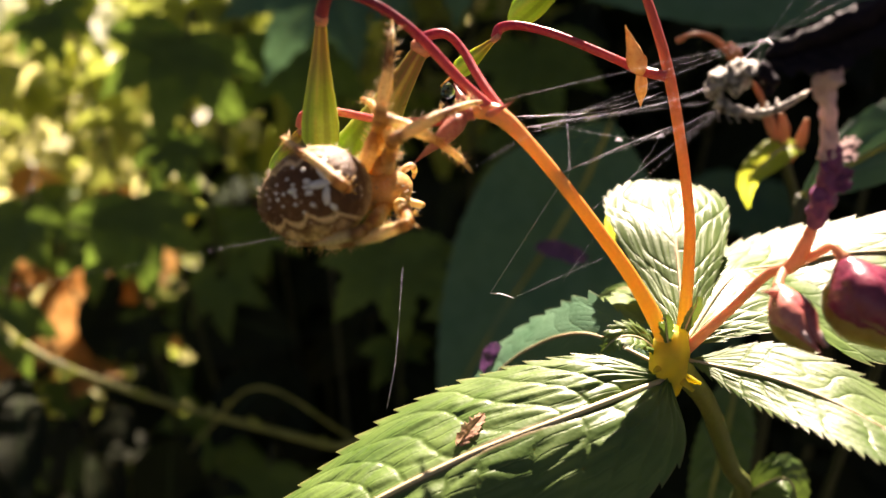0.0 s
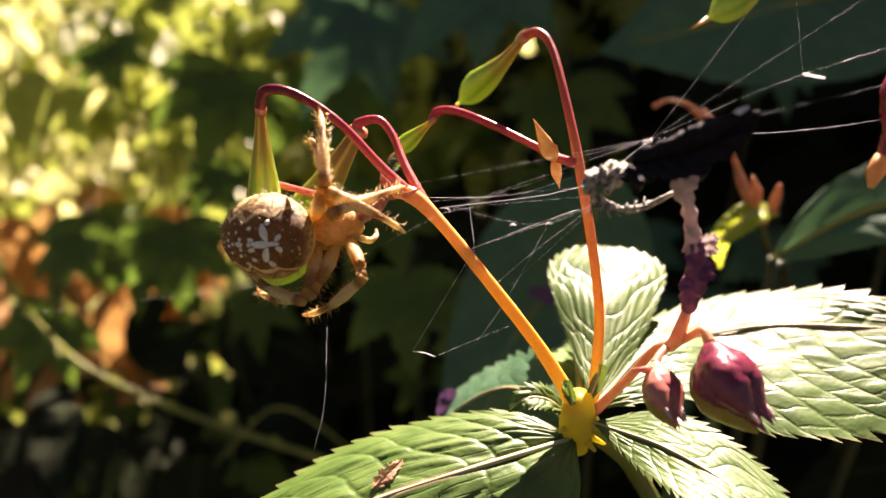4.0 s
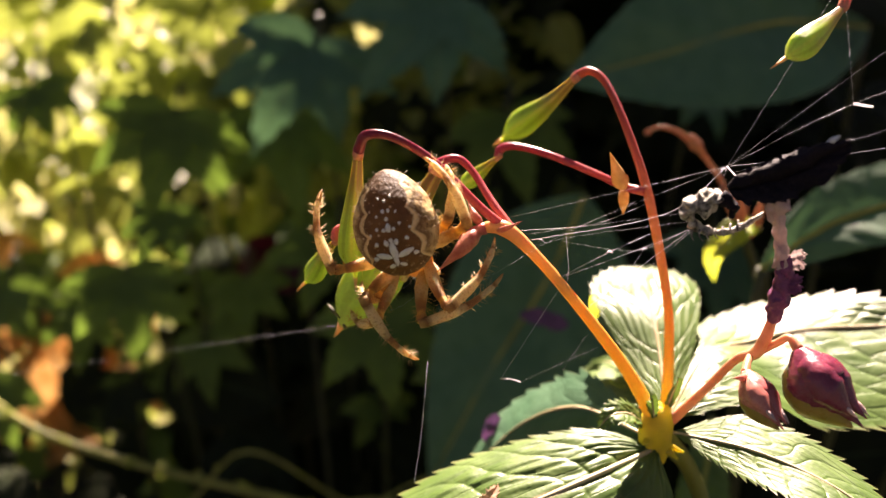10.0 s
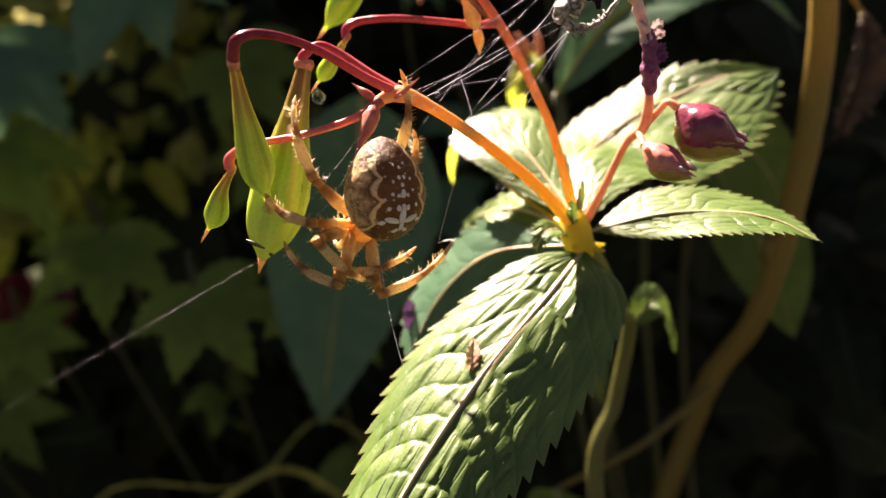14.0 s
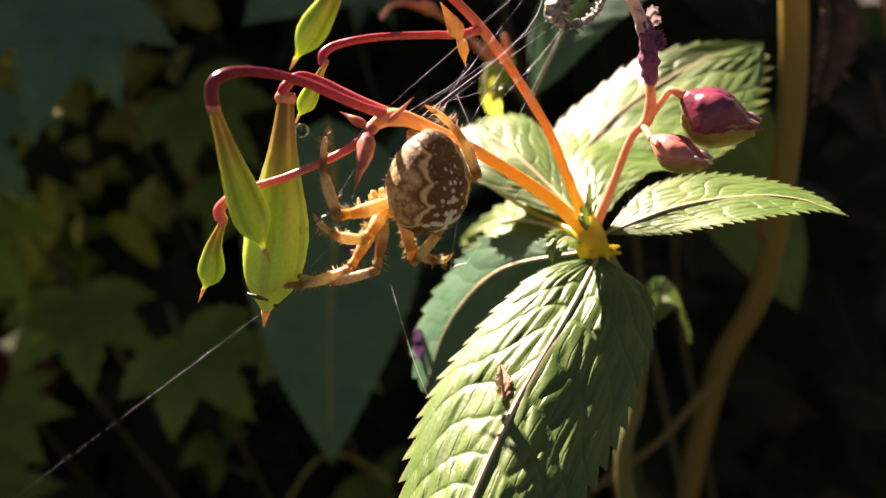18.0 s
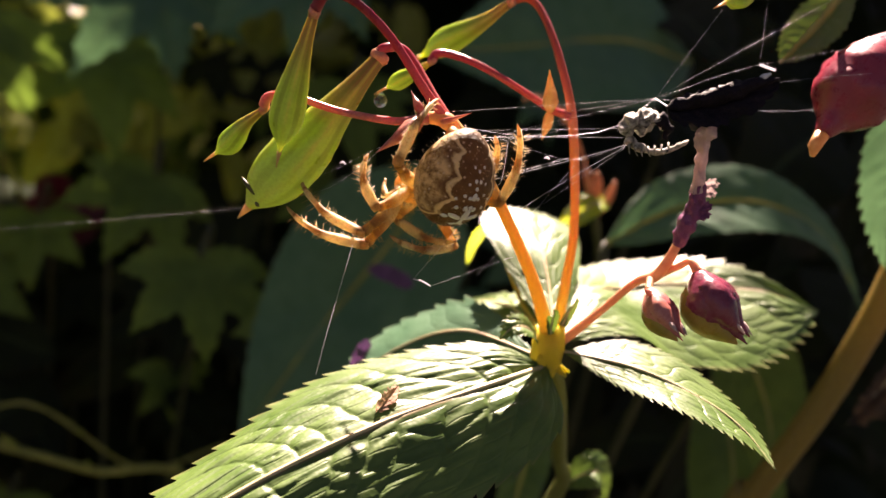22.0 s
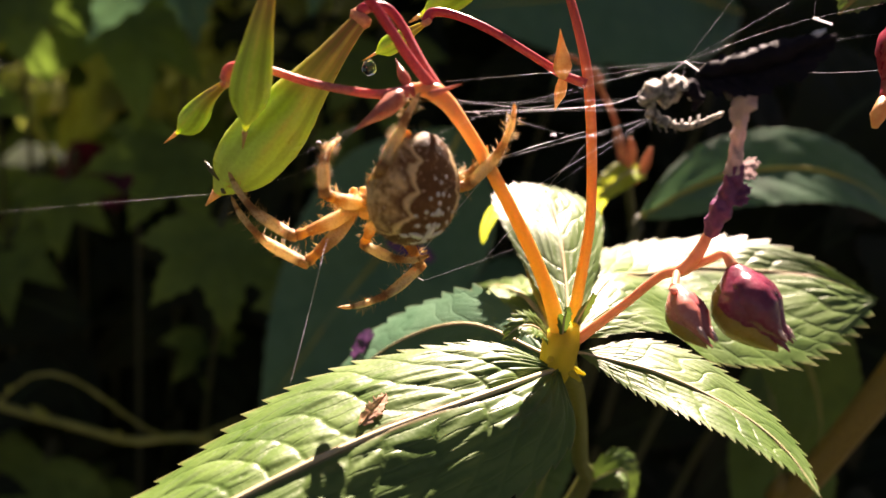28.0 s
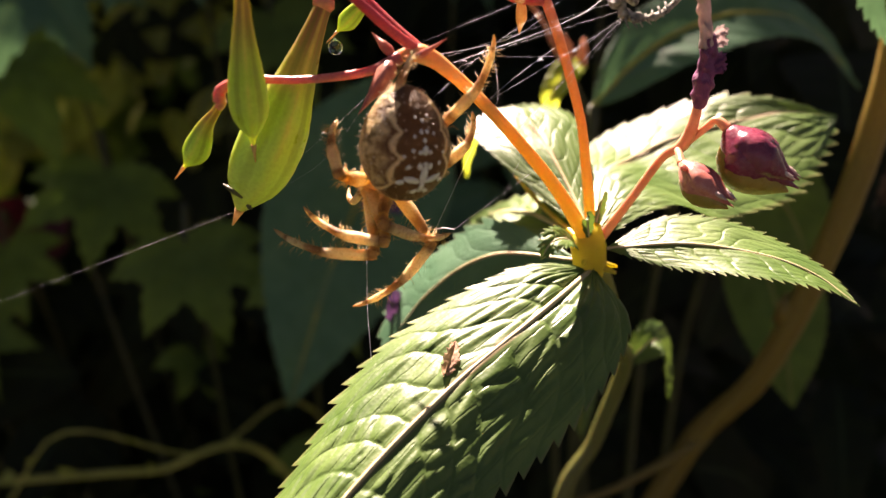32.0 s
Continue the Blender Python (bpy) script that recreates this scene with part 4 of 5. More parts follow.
for x, y, z in ((1.95, 7.1, 98.5), (2.9, 7.45, 99.28), (4.45, 7.66, 99.93), (2.3, 7.0, 98.9), (0.9, 7.5, 98.52), (0.58, 7.76, 96.71), (-0.5, 8.05, 97.95), (1.6, 7.2, 98.45)):
    bm = bmesh.new()
    tube(bm, smooth([V(x - 0.03, y, z - 0.01), V(x, y, z + 0.012), V(x + 0.035, y, z - 0.008)], 4), [0.002, 0.007, 0.002], 6, 1.5)
    part("tuft", bm, SILK, web)

# ---- neighbouring plant parts at the side ----
rose = thing("balsam_flower_bud", (4.9, 6.9, 99.0), "rose-red hanging balsam flower bud of a neighbouring plant", "flower bud")
bm = bmesh.new()
tube(bm, smooth([V(5.9, 7.3, 100.6), V(5.6, 7.15, 100.1), V(5.25, 7.05, 99.6), V(4.98, 6.95, 99.25)], 8), [0.05, 0.35, 0.5, 0.45, 0.2, 0.08], 24, 0.08, 3, 0.06)
part("petals", bm, ROSE, rose)
bm = bmesh.new()
tube(bm, [V(4.98, 6.95, 99.25), V(4.9, 6.92, 99.1), V(4.87, 6.88, 98.98)], [0.09, 0.08, 0.03], 12, 0.1)
part("spur", bm, BRACT, rose, "yellowish spur")
bm = bmesh.new()
tube(bm, smooth([V(5.9, 7.3, 100.6), V(6.4, 7.7, 102.5), V(9, 10, 104.5), V(20, 15, 104), V(42, 22, 60), V(42, 22, 0)], 8), [0.05, 0.06, 0.08, 0.1, 0.3, 0.4], 10)
part("stalk", bm, PEDICEL, rose)

side = thing("balsam_seed_pod", (3.2, 7.1, 100.4), "green seed pod on a dark red stalk of a neighbouring plant", "seed pod")
pod(side, [V(4.05, 7.5, 100.95), V(3.8, 7.35, 100.78), V(3.5, 7.2, 100.58), V(3.28, 7.13, 100.45)], 0.15)
bm = bmesh.new()
tube(bm, smooth([V(4.05, 7.5, 100.95), V(4.15, 7.55, 101.08), V(4.5, 7.7, 101.12), V(6.0, 8.3, 101.2), V(9.5, 10.5, 102.5), V(20, 15, 102), V(40, 24, 60), V(40, 24, 0)], 8), [0.06, 0.05, 0.05, 0.06, 0.08, 0.2, 0.3], 10)
part("stalk", bm, PEDICEL, side)

# ---- background plants ----
WITHER = plain_material("leaf_withered", (0.03, 0.016, 0.01), (0.13, 0.07, 0.035), 200.0, 0.7, 0.9, 0.0006)
BUD_DULL = plain_material("bud_dull_pink", (0.42, 0.17, 0.09), (0.58, 0.3, 0.17), 200.0, 0.4, 0.3, sss=0.1, trans=0.3)
# olive stalk skin with the background's shade darkened into its colour
SHADE_STEM = plain_material("petiole_olive_shade", (0.02, 0.028, 0.008), (0.045, 0.05, 0.014), 120.0, 0.5, 0.3)
def palm_mesh(bm, at, normal, down, size, seed=0, lobes=5):
    """A hand-shaped leaf: pointed lobes from one foot."""
    rnd = random.Random(seed)
    n0 = Vector(normal).normalized()
    d0 = Vector(down)
    d0 = (d0 - n0 * d0.dot(n0)).normalized()
    s0 = d0.cross(n0)
    for k in range(lobes):
        a = (k - (lobes - 1) / 2) * radians(44) + rnd.uniform(-0.08, 0.08)
        ln = size * (1.0 - 0.13 * abs(k - (lobes - 1) / 2)) * rnd.uniform(0.9, 1.05)
        d = d0 * math.cos(a) + s0 * math.sin(a)
        lift = n0 * 0.0004 * k
        leaf_mesh(bm, [at + lift - d * size * 0.1, at + lift + d * ln * 0.35 + n0 * 0.04 * size, at + lift + d * ln * 0.7 + n0 * 0.03 * size, at + lift + d * ln - n0 * 0.1 * size],
                  n0, size * 0.2, teeth=6, veins=6, fold=0.12, quilt=0.01 * size, tooth=0.035 * size, shape=(0.62, 1.15), seed=seed * 7 + k, nv=4)


def palm_leaf(at, normal, down, size, mat, label, seed, foot):
    ob = thing("creeper_leaf", at, label, "leaf", "leaves of the climbing undergrowth")
    bm = bmesh.new()
    palm_mesh(bm, V(*at), normal, down, size, seed)
    part("blade", bm, mat, ob)
    bm = bmesh.new()
    a = V(*at)
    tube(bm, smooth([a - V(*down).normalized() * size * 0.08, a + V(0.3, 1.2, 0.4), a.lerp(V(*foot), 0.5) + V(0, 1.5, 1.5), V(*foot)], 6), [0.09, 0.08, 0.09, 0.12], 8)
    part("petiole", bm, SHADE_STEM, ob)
    return ob


palm_leaf((-5.9, 33.0, 97.0), (0.1, -0.75, 0.6), (0.15, -0.3, -1), 4.8, LEAF_DARK, "shaded hand-shaped green leaf", 21, (-4, 30, 70))
palm_leaf((-1.6, 23.0, 91.6), (0.0, -0.75, 0.6), (0.1, -0.3, -1), 3.4, LEAF_DARK, "dark hand-shaped green leaf", 22, (-2, 30, 66))
palm_leaf((1.6, 21.0, 91.0), (0.0, -0.75, 0.6), (0.2, -0.3, -1), 3.2, LEAF_DARK, "dark hand-shaped green leaf", 23, (2, 30, 66))
palm_leaf((-9.5, 30.0, 97.5), (0.2, -0.8, 0.5), (-0.3, -0.3, -1), 4.2, LEAF_DARK, "shaded hand-shaped green leaf", 24, (-9, 36, 70))
palm_leaf((-4.0, 31.0, 100.0), (0.1, -0.8, 0.5), (-0.5, -0.3, -1), 5.0, LEAF_PALE, "bluish shaded hand-shaped leaf", 25, (-3, 38, 70))
palm_leaf((-11.0, 27.0, 92.0), (0.2, -0.8, 0.5), (0.1, -0.3, -1), 3.5, LEAF_DARK, "shaded hand-shaped green leaf", 26, (-10, 34, 66))
palm_leaf((1.0, 27.0, 101.5), (0.0, -0.8, 0.5), (-0.7, -0.3, -0.6), 4.5, LEAF_PALE, "bluish shaded hand-shaped leaf", 27, (2, 38, 72))


rl = random.Random(9)
for k in range(32):
    x, y, z = rl.uniform(-22, 12), rl.uniform(27, 40), rl.uniform(72, 100)
    # colour chosen by sun zone: bluish copy on the shaded side, green copy beyond
    palm_leaf((x, y, z), (rl.uniform(-0.3, 0.3), -0.75, 0.6), (rl.uniform(-0.5, 0.5), -0.3, -1), rl.uniform(2.6, 4.6), LEAF_PALE if -0.58 * x + 0.815 * y < 22 else LEAF_DARK, "shaded hand-shaped green leaf", 200 + k, (x + rl.uniform(-1, 1), y + 8, 55))


def big_leaf(line, normal, width, mat, label, seed, foot, via=(), **kw):
    ob = thing("undergrowth_leaf", line[0], label, "leaf", "large leaves of the undergrowth")
    leaf_part(ob, [V(*p) for p in line], normal, width, mat, "blade", rib=0.07, rib_mat=VINE, seed=seed, **kw)
    a = V(*line[0])
    bm = bmesh.new()
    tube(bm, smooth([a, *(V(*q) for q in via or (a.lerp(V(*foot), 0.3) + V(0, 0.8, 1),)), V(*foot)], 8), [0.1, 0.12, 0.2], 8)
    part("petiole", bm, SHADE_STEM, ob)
    return ob


KW = dict(teeth=20, veins=10, quilt=0.06, tooth=0.06, nv=8)
big_leaf([(4.6, 20.4, 96.2), (3.6, 20.2, 93.9), (1.7, 19.8, 90.9), (-0.15, 19.3, 87.6)], (-0.2, -0.75, 0.6), 2.5, LEAF_PALE, "large bluish shaded leaf hanging behind the plant", 31, (5, 26, 60), **KW)
big_leaf([(14.5, 24.0, 100.6), (11.0, 23.0, 100.8), (7.4, 22.2, 100.0), (4.0, 21.8, 99.2)], (-0.1, -0.85, 0.5), 2.7, LEAF_PALE, "large dull bluish leaf in the shade", 32, (13, 24, 60), **KW)
big_leaf([(6.6, 13.7, 96.0), (8.2, 13.7, 97.0), (10.2, 13.5, 97.4), (12.1, 13.3, 96.8), (13.6, 13.1, 95.2)], (0.0, -0.6, 0.75), 0.95, LEAF_PALE, "arching bluish-green leaf half in shade", 33, (8, 18, 60), **KW)
big_leaf([(9.4, 14.0, 95.0), (10.4, 13.0, 94.0), (11.0, 12.2, 92.6), (11.2, 11.8, 90.8)], (-0.2, -0.8, 0.5), 1.1, LEAF_DARK, "drooping dark green leaf", 34, (9, 18, 60), **KW)
big_leaf([(6.0, 14.0, 92.5), (5.4, 12.8, 91.6), (4.9, 12.0, 90.6), (4.7, 11.6, 89.6)], (-0.2, -0.8, 0.5), 0.5, LEAF, "small drooping green leaf", 35, (7, 17, 60), **KW)
big_leaf([(12.5, 16.0, 92.0), (12.0, 14.0, 90.6), (11.6, 12.8, 89.0), (11.4, 12.2, 87.5)], (-0.2, -0.8, 0.5), 1.3, LEAF_DARK, "drooping dark green leaf", 36, (12, 20, 60), **KW)
big_leaf([(7.2, 9.6, 101.6), (6.6, 9.3, 100.9), (6.1, 9.1, 100.4), (5.8, 9.0, 100.1)], (-0.2, -0.6, 0.8), 0.35, LEAF, "small saw-edged leaf tip", 37, (36, 24, 0), via=((9, 11, 103), (20, 16, 104), (36, 24, 70)), teeth=14, veins=9, quilt=0.015, tooth=0.05, nv=8)
# stands in the sun; the bluish leaf colour carries its half shade
big_leaf([(8.9, 9.3, 100.3), (8.7, 9.1, 99.2), (8.8, 9.0, 98.2), (9.1, 9.0, 97.2)], (-0.3, -0.8, 0.4), 0.65, LEAF_PALE, "hanging saw-edged leaf with half shade put into its colour", 40, (38, 20, 0), via=((10, 10, 102), (22, 14, 104), (38, 20, 70)), teeth=16, veins=9, quilt=0.04, tooth=0.1, nv=8)

# thick ochre stem at the side
bm = bmesh.new()
tube(bm, smooth([V(4.6, 14.5, 0), V(4.8, 14.5, 60), V(6.4, 14.2, 79), V(8.5, 13.1, 86.3), V(9.5, 11.6, 89.45), V(10.1, 10.7, 92.6), V(10.55, 10.2, 95.6), V(10.7, 10.1, 98), V(10.8, 10.4, 101), V(10.8, 11, 105)], 8), [0.6, 0.5, 0.34, 0.3, 0.28, 0.27, 0.27, 0.25, 0.22, 0.2], 16, 0.05)
side_stem = thing("plant_stem", (4.6, 14.5, 0), "thick ochre stem of a neighbouring balsam with a withered leaf", "stem")
part("stem", bm, OCHRE, side_stem)
bm = bmesh.new()
tube(bm, smooth([V(8.9, 12.5, 87.4), V(7.9, 12.8, 86.9), V(6.2, 13.0, 86.5), V(3.8, 13.2, 86.6), V(1.5, 13.6, 86.0)], 8), [0.14, 0.11, 0.09, 0.08, 0.06], 10, 0.05)
branch = part("branch", bm, OCHRE, side_stem, "thin reddish side branch")
for q in (0.3,):
    c = V(9.5, 11.6, 89.45).lerp(V(10.55, 10.2, 95.6), q)
    bm = bmesh.new()
    tube(bm, [c - V(0.05, -0.07, 0.3), c, c + V(0.05, -0.07, 0.3)], [0.25, 0.285, 0.25], 16, 0.08)
    part("node", bm, OCHRE, side_stem)
leaf_part(side_stem, [V(3.8, 13.2, 86.6), V(3.4, 12.4, 86.9), V(2.8, 11.6, 86.6), V(2.3, 11.0, 86.0)], (0.1, -0.5, 0.85), 0.8, LEAF_DARK, label="olive green leaf low on the branch", seed=38, teeth=20, veins=10, quilt=0.05, tooth=0.06, nv=8)
leaf_part(side_stem, [V(13.7, 11.5, 95.6), V(13.2, 11.3, 94.6), V(12.7, 11.3, 93.8), V(12.26, 11.3, 93.08)], (-0.3, -0.9, 0.2), 0.5, WITHER, "withered_leaf", "dark brown curled withered leaf", rib=0.05, seed=39,
                   teeth=18, veins=7, fold=0.9, quilt=0.12, tooth=0.14, rag=0.25, nv=8)
bm = bmesh.new()
tube(bm, smooth([V(13.7, 11.5, 95.6), V(12.6, 11.2, 96.6), V(10.7, 10.2, 97.0)], 5), [0.05, 0.07, 0.1], 8)
part("leaf_stalk", bm, OCHRE, side_stem)

# vines
def vine(pts, r, label):
    ob = thing("vine", pts[0], label, "vine", "thin vines of the undergrowth")
    line = smooth([V(*p) for p in pts], 8)
    bm = bmesh.new()
    tube(bm, line, [r, r * 0.9, r], 8, 0.1)
    part("stem", bm, VINE, ob)
    for k in range(len(line) // 3, len(line) - 12, 5):
        o = line[k]
        rk = random.Random(k)
        d = V(rk.uniform(-0.6, 0.6), -0.5, rk.uniform(0.2, 0.9)).normalized() * r * rk.uniform(4, 8)
        bm = bmesh.new()
        leaf_mesh(bm, [o, o + d * 0.5 + V(0, 0, r * 0.4), o + d], V(rk.uniform(-0.4, 0.4), -0.7, 0.6), r * rk.uniform(1.0, 1.8), teeth=6, veins=5, fold=0.15, quilt=0.02, tooth=0.03, seed=k, nv=3)
        part("leaflet", bm, LEAF_MID, ob)


vine([(-42, 32, 0), (-40, 30, 70), (-26, 27, 98), (-18.5, 25.6, 92.6), (-17.0, 25.6, 89.6), (-15.0, 25.6, 87.0), (-11.5, 25.6, 85.2), (-8.2, 25.6, 84), (-4.6, 25.6, 82.8), (0, 26, 80.5), (4, 28, 60), (5, 29, 0)], 0.14, "pale yellowish creeping vine")
vine([(-14, 24, 0), (-12, 24.5, 70), (-7.9, 25, 85), (-2.8, 25, 83.2), (2, 26, 82), (6, 28, 60), (8, 29, 0)], 0.06, "pale yellowish creeping vine")


def blossom(at, size, label, seed, foot=None):
    rnd = random.Random(seed)
    ob = thing("pink_blossom", at, label, "flower", "pink balsam blossoms")
    for k in range(4):
        a = k * 1.6 + rnd.random()
        d = V(math.cos(a), -0.4, math.sin(a) - 0.4).normalized()
        bm = bmesh.new()
        leaf_mesh(bm, [V(*at), V(*at) + d * size * 0.5, V(*at) + d * size], V(0.2, -1, 0.3), size * 0.45, teeth=6, veins=3, fold=0.2, quilt=0.02, tooth=0.02, shape=(1.1, 0.6), seed=seed + k, nv=4)
        part("petal", bm, PINK if size > 1 else MAUVE, ob)
    bm = bmesh.new()
    tube(bm, smooth([V(*at), V(*at) + V(0.2, 0.6, 1.2), V(*at) + V(0.6, 3, -4), V(at[0] + 0.8, at[1] + 5, 60)] if foot is None else [V(*at), V(*at).lerp(V(*foot), 0.5) + V(0, 0, 0.1), V(*foot)], 6), [0.07, 0.06, 0.1, 0.2] if foot is None else [0.03, 0.03, 0.04], 8)
    part("stalk", bm, SHADE_STEM, ob)


blossom((-8.0, 40.0, 88.6), 2.2, "dark pink blossom in the shade", 41)
for dx, dz, ln, sd in ((-0.15, 0.06, 1.0, 42), (0.35, -0.08, 0.75, 45)):
    bm = bmesh.new()
    o = V(2.3 + dx, 16.75, 93.95 + dz)
    leaf_mesh(bm, [o, o + V(ln * 0.5, 0.02, -0.1), o + V(ln, 0.08, -0.2)], V(-0.2, -0.75, 0.6), 0.22, teeth=6, veins=3, fold=0.15, quilt=0.02, tooth=0.02, shape=(1.0, 0.6), seed=sd, nv=4)
    single("fallen_petal", bm, MAUVE, tuple(o), "dark purple petal fallen on a shaded leaf", "petal", "fallen petals")
blossom((0.88, 10.48, 94.55), 0.4, "small shrivelled purple petals", 43, (2.6, 8.3, 95.4))
blossom((0.3, 34, 88.0), 1.2, "dark pink blossom in the shade", 44)

# orange bud cluster behind
cl = thing("balsam_bud_cluster", (6.0, 14.1, 97.2), "small orange buds over a yellow-green leaf behind the plant", "flower buds")
for pts in ([V(6.25, 14.1, 96.8), V(6.0, 14.1, 97.3), V(5.84, 14.2, 97.7)], [V(6.25, 14.1, 96.8), V(6.25, 14.0, 97.15), V(6.12, 14.0, 97.5)], [V(6.5, 14.2, 96.5), V(6.62, 14.1, 96.95), V(6.68, 14.1, 97.35)]):
    bm = bmesh.new()
    tube(bm, smooth(pts, 6), [0.04, 0.1, 0.09, 0.03], 12, 0.1)
    part("bud", bm, BUD_DULL, cl)
bm = bmesh.new()
tube(bm, smooth([V(6.3, 14.15, 96.7), V(5.86, 14.2, 97.68), V(5.5, 14.25, 98.2), V(5.24, 14.3, 98.48), V(4.9, 14.35, 98.75), V(4.56, 14.4, 98.84), V(4.3, 14.5, 98.7)], 6), [0.05, 0.045, 0.045, 0.055, 0.06, 0.045, 0.03, 0.05], 10)
part("pedicel", bm, BUD_DULL, cl)
bm = bmesh.new()
tube(bm, smooth([V(5.42, 14.2, 98.3), V(5.24, 14.2, 98.5), V(5.15, 14.2, 98.7)], 6), [0.04, 0.13, 0.03], 12, 0.1)
part("bud", bm, BUD_DULL, cl)
leaf_part(cl, [V(6.7, 14.1, 96.75), V(6.3, 13.95, 96.85), V(5.95, 13.85, 96.65), V(5.6, 13.75, 96.3), V(5.65, 13.7, 95.75)], (-0.3, -0.6, 0.75), 0.3, LEAF_YOUNG, "leaf", "curled yellow-green leaf", rib=0.03, seed=46, teeth=12, veins=7, quilt=0.03, tooth=0.03, nv=6)
bm = bmesh.new()
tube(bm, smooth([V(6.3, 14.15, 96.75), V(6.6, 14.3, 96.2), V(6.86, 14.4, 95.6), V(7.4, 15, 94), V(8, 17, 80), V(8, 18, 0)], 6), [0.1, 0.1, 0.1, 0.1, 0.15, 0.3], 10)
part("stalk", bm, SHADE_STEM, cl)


def scatter(name, count, box, size, mat, seed, label, category, tilt=0.6, palm=0.0, keep=None):
    """A bank of many leaves, one mesh."""
    rnd = random.Random(seed)
    bm = bmesh.new()
    bm.loops.layers.uv.new("vein")
    made = 0
    while made < count:
        p = V(*(rnd.uniform(a, b) for a, b in box))
        if keep and not keep(p):
            continue
        made += 1
        s = rnd.uniform(*size)
        nrm = V(rnd.uniform(-tilt, tilt), -0.7 + rnd.uniform(-tilt, tilt), 0.7 + rnd.uniform(-0.3, 0.3))
        d = V(rnd.uniform(-1, 1), rnd.uniform(-0.8, 0.2), rnd.uniform(-1, 0.3)).normalized()
        if rnd.random() < palm:
            palm_mesh(bm, p, nrm, d, s * 0.7, rnd.randrange(9999), 3)
        else:
            leaf_mesh(bm, [p, p + d * s * 0.5 + V(0, 0, s * 0.06), p + d * s - V(0, 0, s * 0.1)], nrm, s * rnd.uniform(0.2, 0.34), teeth=6, veins=5, fold=0.15, quilt=0.02 * s, tooth=0.02 * s,
                      shape=(0.8, 0.8), seed=rnd.randrange(9999), nv=2)
    return single(name, bm, mat, (0, 60, 0), label, category, kind="stuff")


# three leaf banks whose deep shade comes from the leaf colour
scatter("undergrowth", 620, ((-4, 50), (34, 60), (55, 130)), (4, 9), LEAF_SHADE_BLACK, 51, "dense leafy undergrowth, shade put into its near-black colour", "undergrowth", palm=0.4, keep=lambda p: p.z < 79 + 0.33 * p.x + 1.02 * p.y)
scatter("undergrowth", 260, ((-24, 20), (24, 42), (50, 88)), (3, 7), LEAF_SHADE_BLACK, 52, "low leafy undergrowth, shade put into its near-black colour", "undergrowth", palm=0.4, keep=lambda p: p.x > -11 or p.z < 100 - 0.42 * math.hypot(p.x, p.y))
scatter("undergrowth", 160, ((12, 34), (16, 34), (60, 104)), (3, 7), LEAF_SHADE_BLACK, 53, "leafy undergrowth beside the plant, shade put into its colour", "undergrowth", palm=0.2, keep=lambda p: p.z < 96 + 0.6 * (p.y - 14))
# foliage banks that look sunlit partly through their raised leaf colours
scatter("sun_tinted_foliage", 1100, ((-75, -17), (52, 90), (70, 104)), (1.6, 3.8), LEAF_SUN_PAINTED, 54, "yellow-green foliage with sunlight put into its colour", "foliage", tilt=0.9, palm=0.2, keep=lambda p: p.x < -17 - 0.45 * (p.y - 52) or p.z > 97)
scatter("sun_tinted_foliage", 700, ((-120, 8), (85, 130), (66, 114)), (3, 7), LEAF_SUN_PAINTED, 55, "yellow-green foliage further off with sunlight put into its colour", "foliage", tilt=0.9, keep=lambda p: p.z > 95 or p.x < -52)
scatter("sun_tinted_foliage", 700, ((-75, -17), (48, 84), (66, 104)), (2, 4.5), LEAF_MID, 58, "green foliage with half sun put into its colour", "foliage", tilt=1.6, palm=0.3, keep=lambda p: p.x < -17 - 0.45 * (p.y - 52) or p.z > 97)
scatter("sun_tinted_foliage", 300, ((-26, 8), (40, 56), (91, 108)), (2.5, 5), LEAF_MID, 59, "green foliage behind the plant with half sun put into its colour", "foliage", tilt=1.2, palm=0.5)
scatter("dry_leaves", 90, ((-33, -19), (40, 48), (78, 88)), (2.5, 5), DRY, 56, "withered brown leaves in the sun", "leaves", tilt=0.9)
scatter("far_hedge", 1500, ((-300, 300), (152, 210), (0, 168)), (12, 24), LEAF_DARK, 57, "dark hedge closing the view", "hedge", tilt=0.8)


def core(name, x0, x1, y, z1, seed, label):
    """A lumpy near-black solid, added to stand for the shade inside a leaf bank."""
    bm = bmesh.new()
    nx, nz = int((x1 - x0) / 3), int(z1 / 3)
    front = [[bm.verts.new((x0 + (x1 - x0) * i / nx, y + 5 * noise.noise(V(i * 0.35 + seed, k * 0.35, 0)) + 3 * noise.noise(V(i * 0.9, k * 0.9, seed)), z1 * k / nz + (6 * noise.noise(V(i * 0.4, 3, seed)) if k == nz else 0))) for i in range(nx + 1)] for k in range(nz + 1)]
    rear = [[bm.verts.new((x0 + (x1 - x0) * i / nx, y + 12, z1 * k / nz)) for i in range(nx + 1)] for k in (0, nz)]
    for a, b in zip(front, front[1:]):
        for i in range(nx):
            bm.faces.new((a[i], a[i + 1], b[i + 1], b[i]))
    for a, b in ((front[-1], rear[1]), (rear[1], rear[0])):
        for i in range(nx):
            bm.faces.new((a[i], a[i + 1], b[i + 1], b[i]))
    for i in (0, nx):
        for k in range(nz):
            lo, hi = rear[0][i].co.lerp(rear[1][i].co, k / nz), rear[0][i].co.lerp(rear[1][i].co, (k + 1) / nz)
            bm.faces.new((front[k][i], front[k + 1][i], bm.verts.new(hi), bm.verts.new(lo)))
    return single(name, bm, SHADE_FILL, (0, y, 0), label, "undergrowth", kind="stuff")


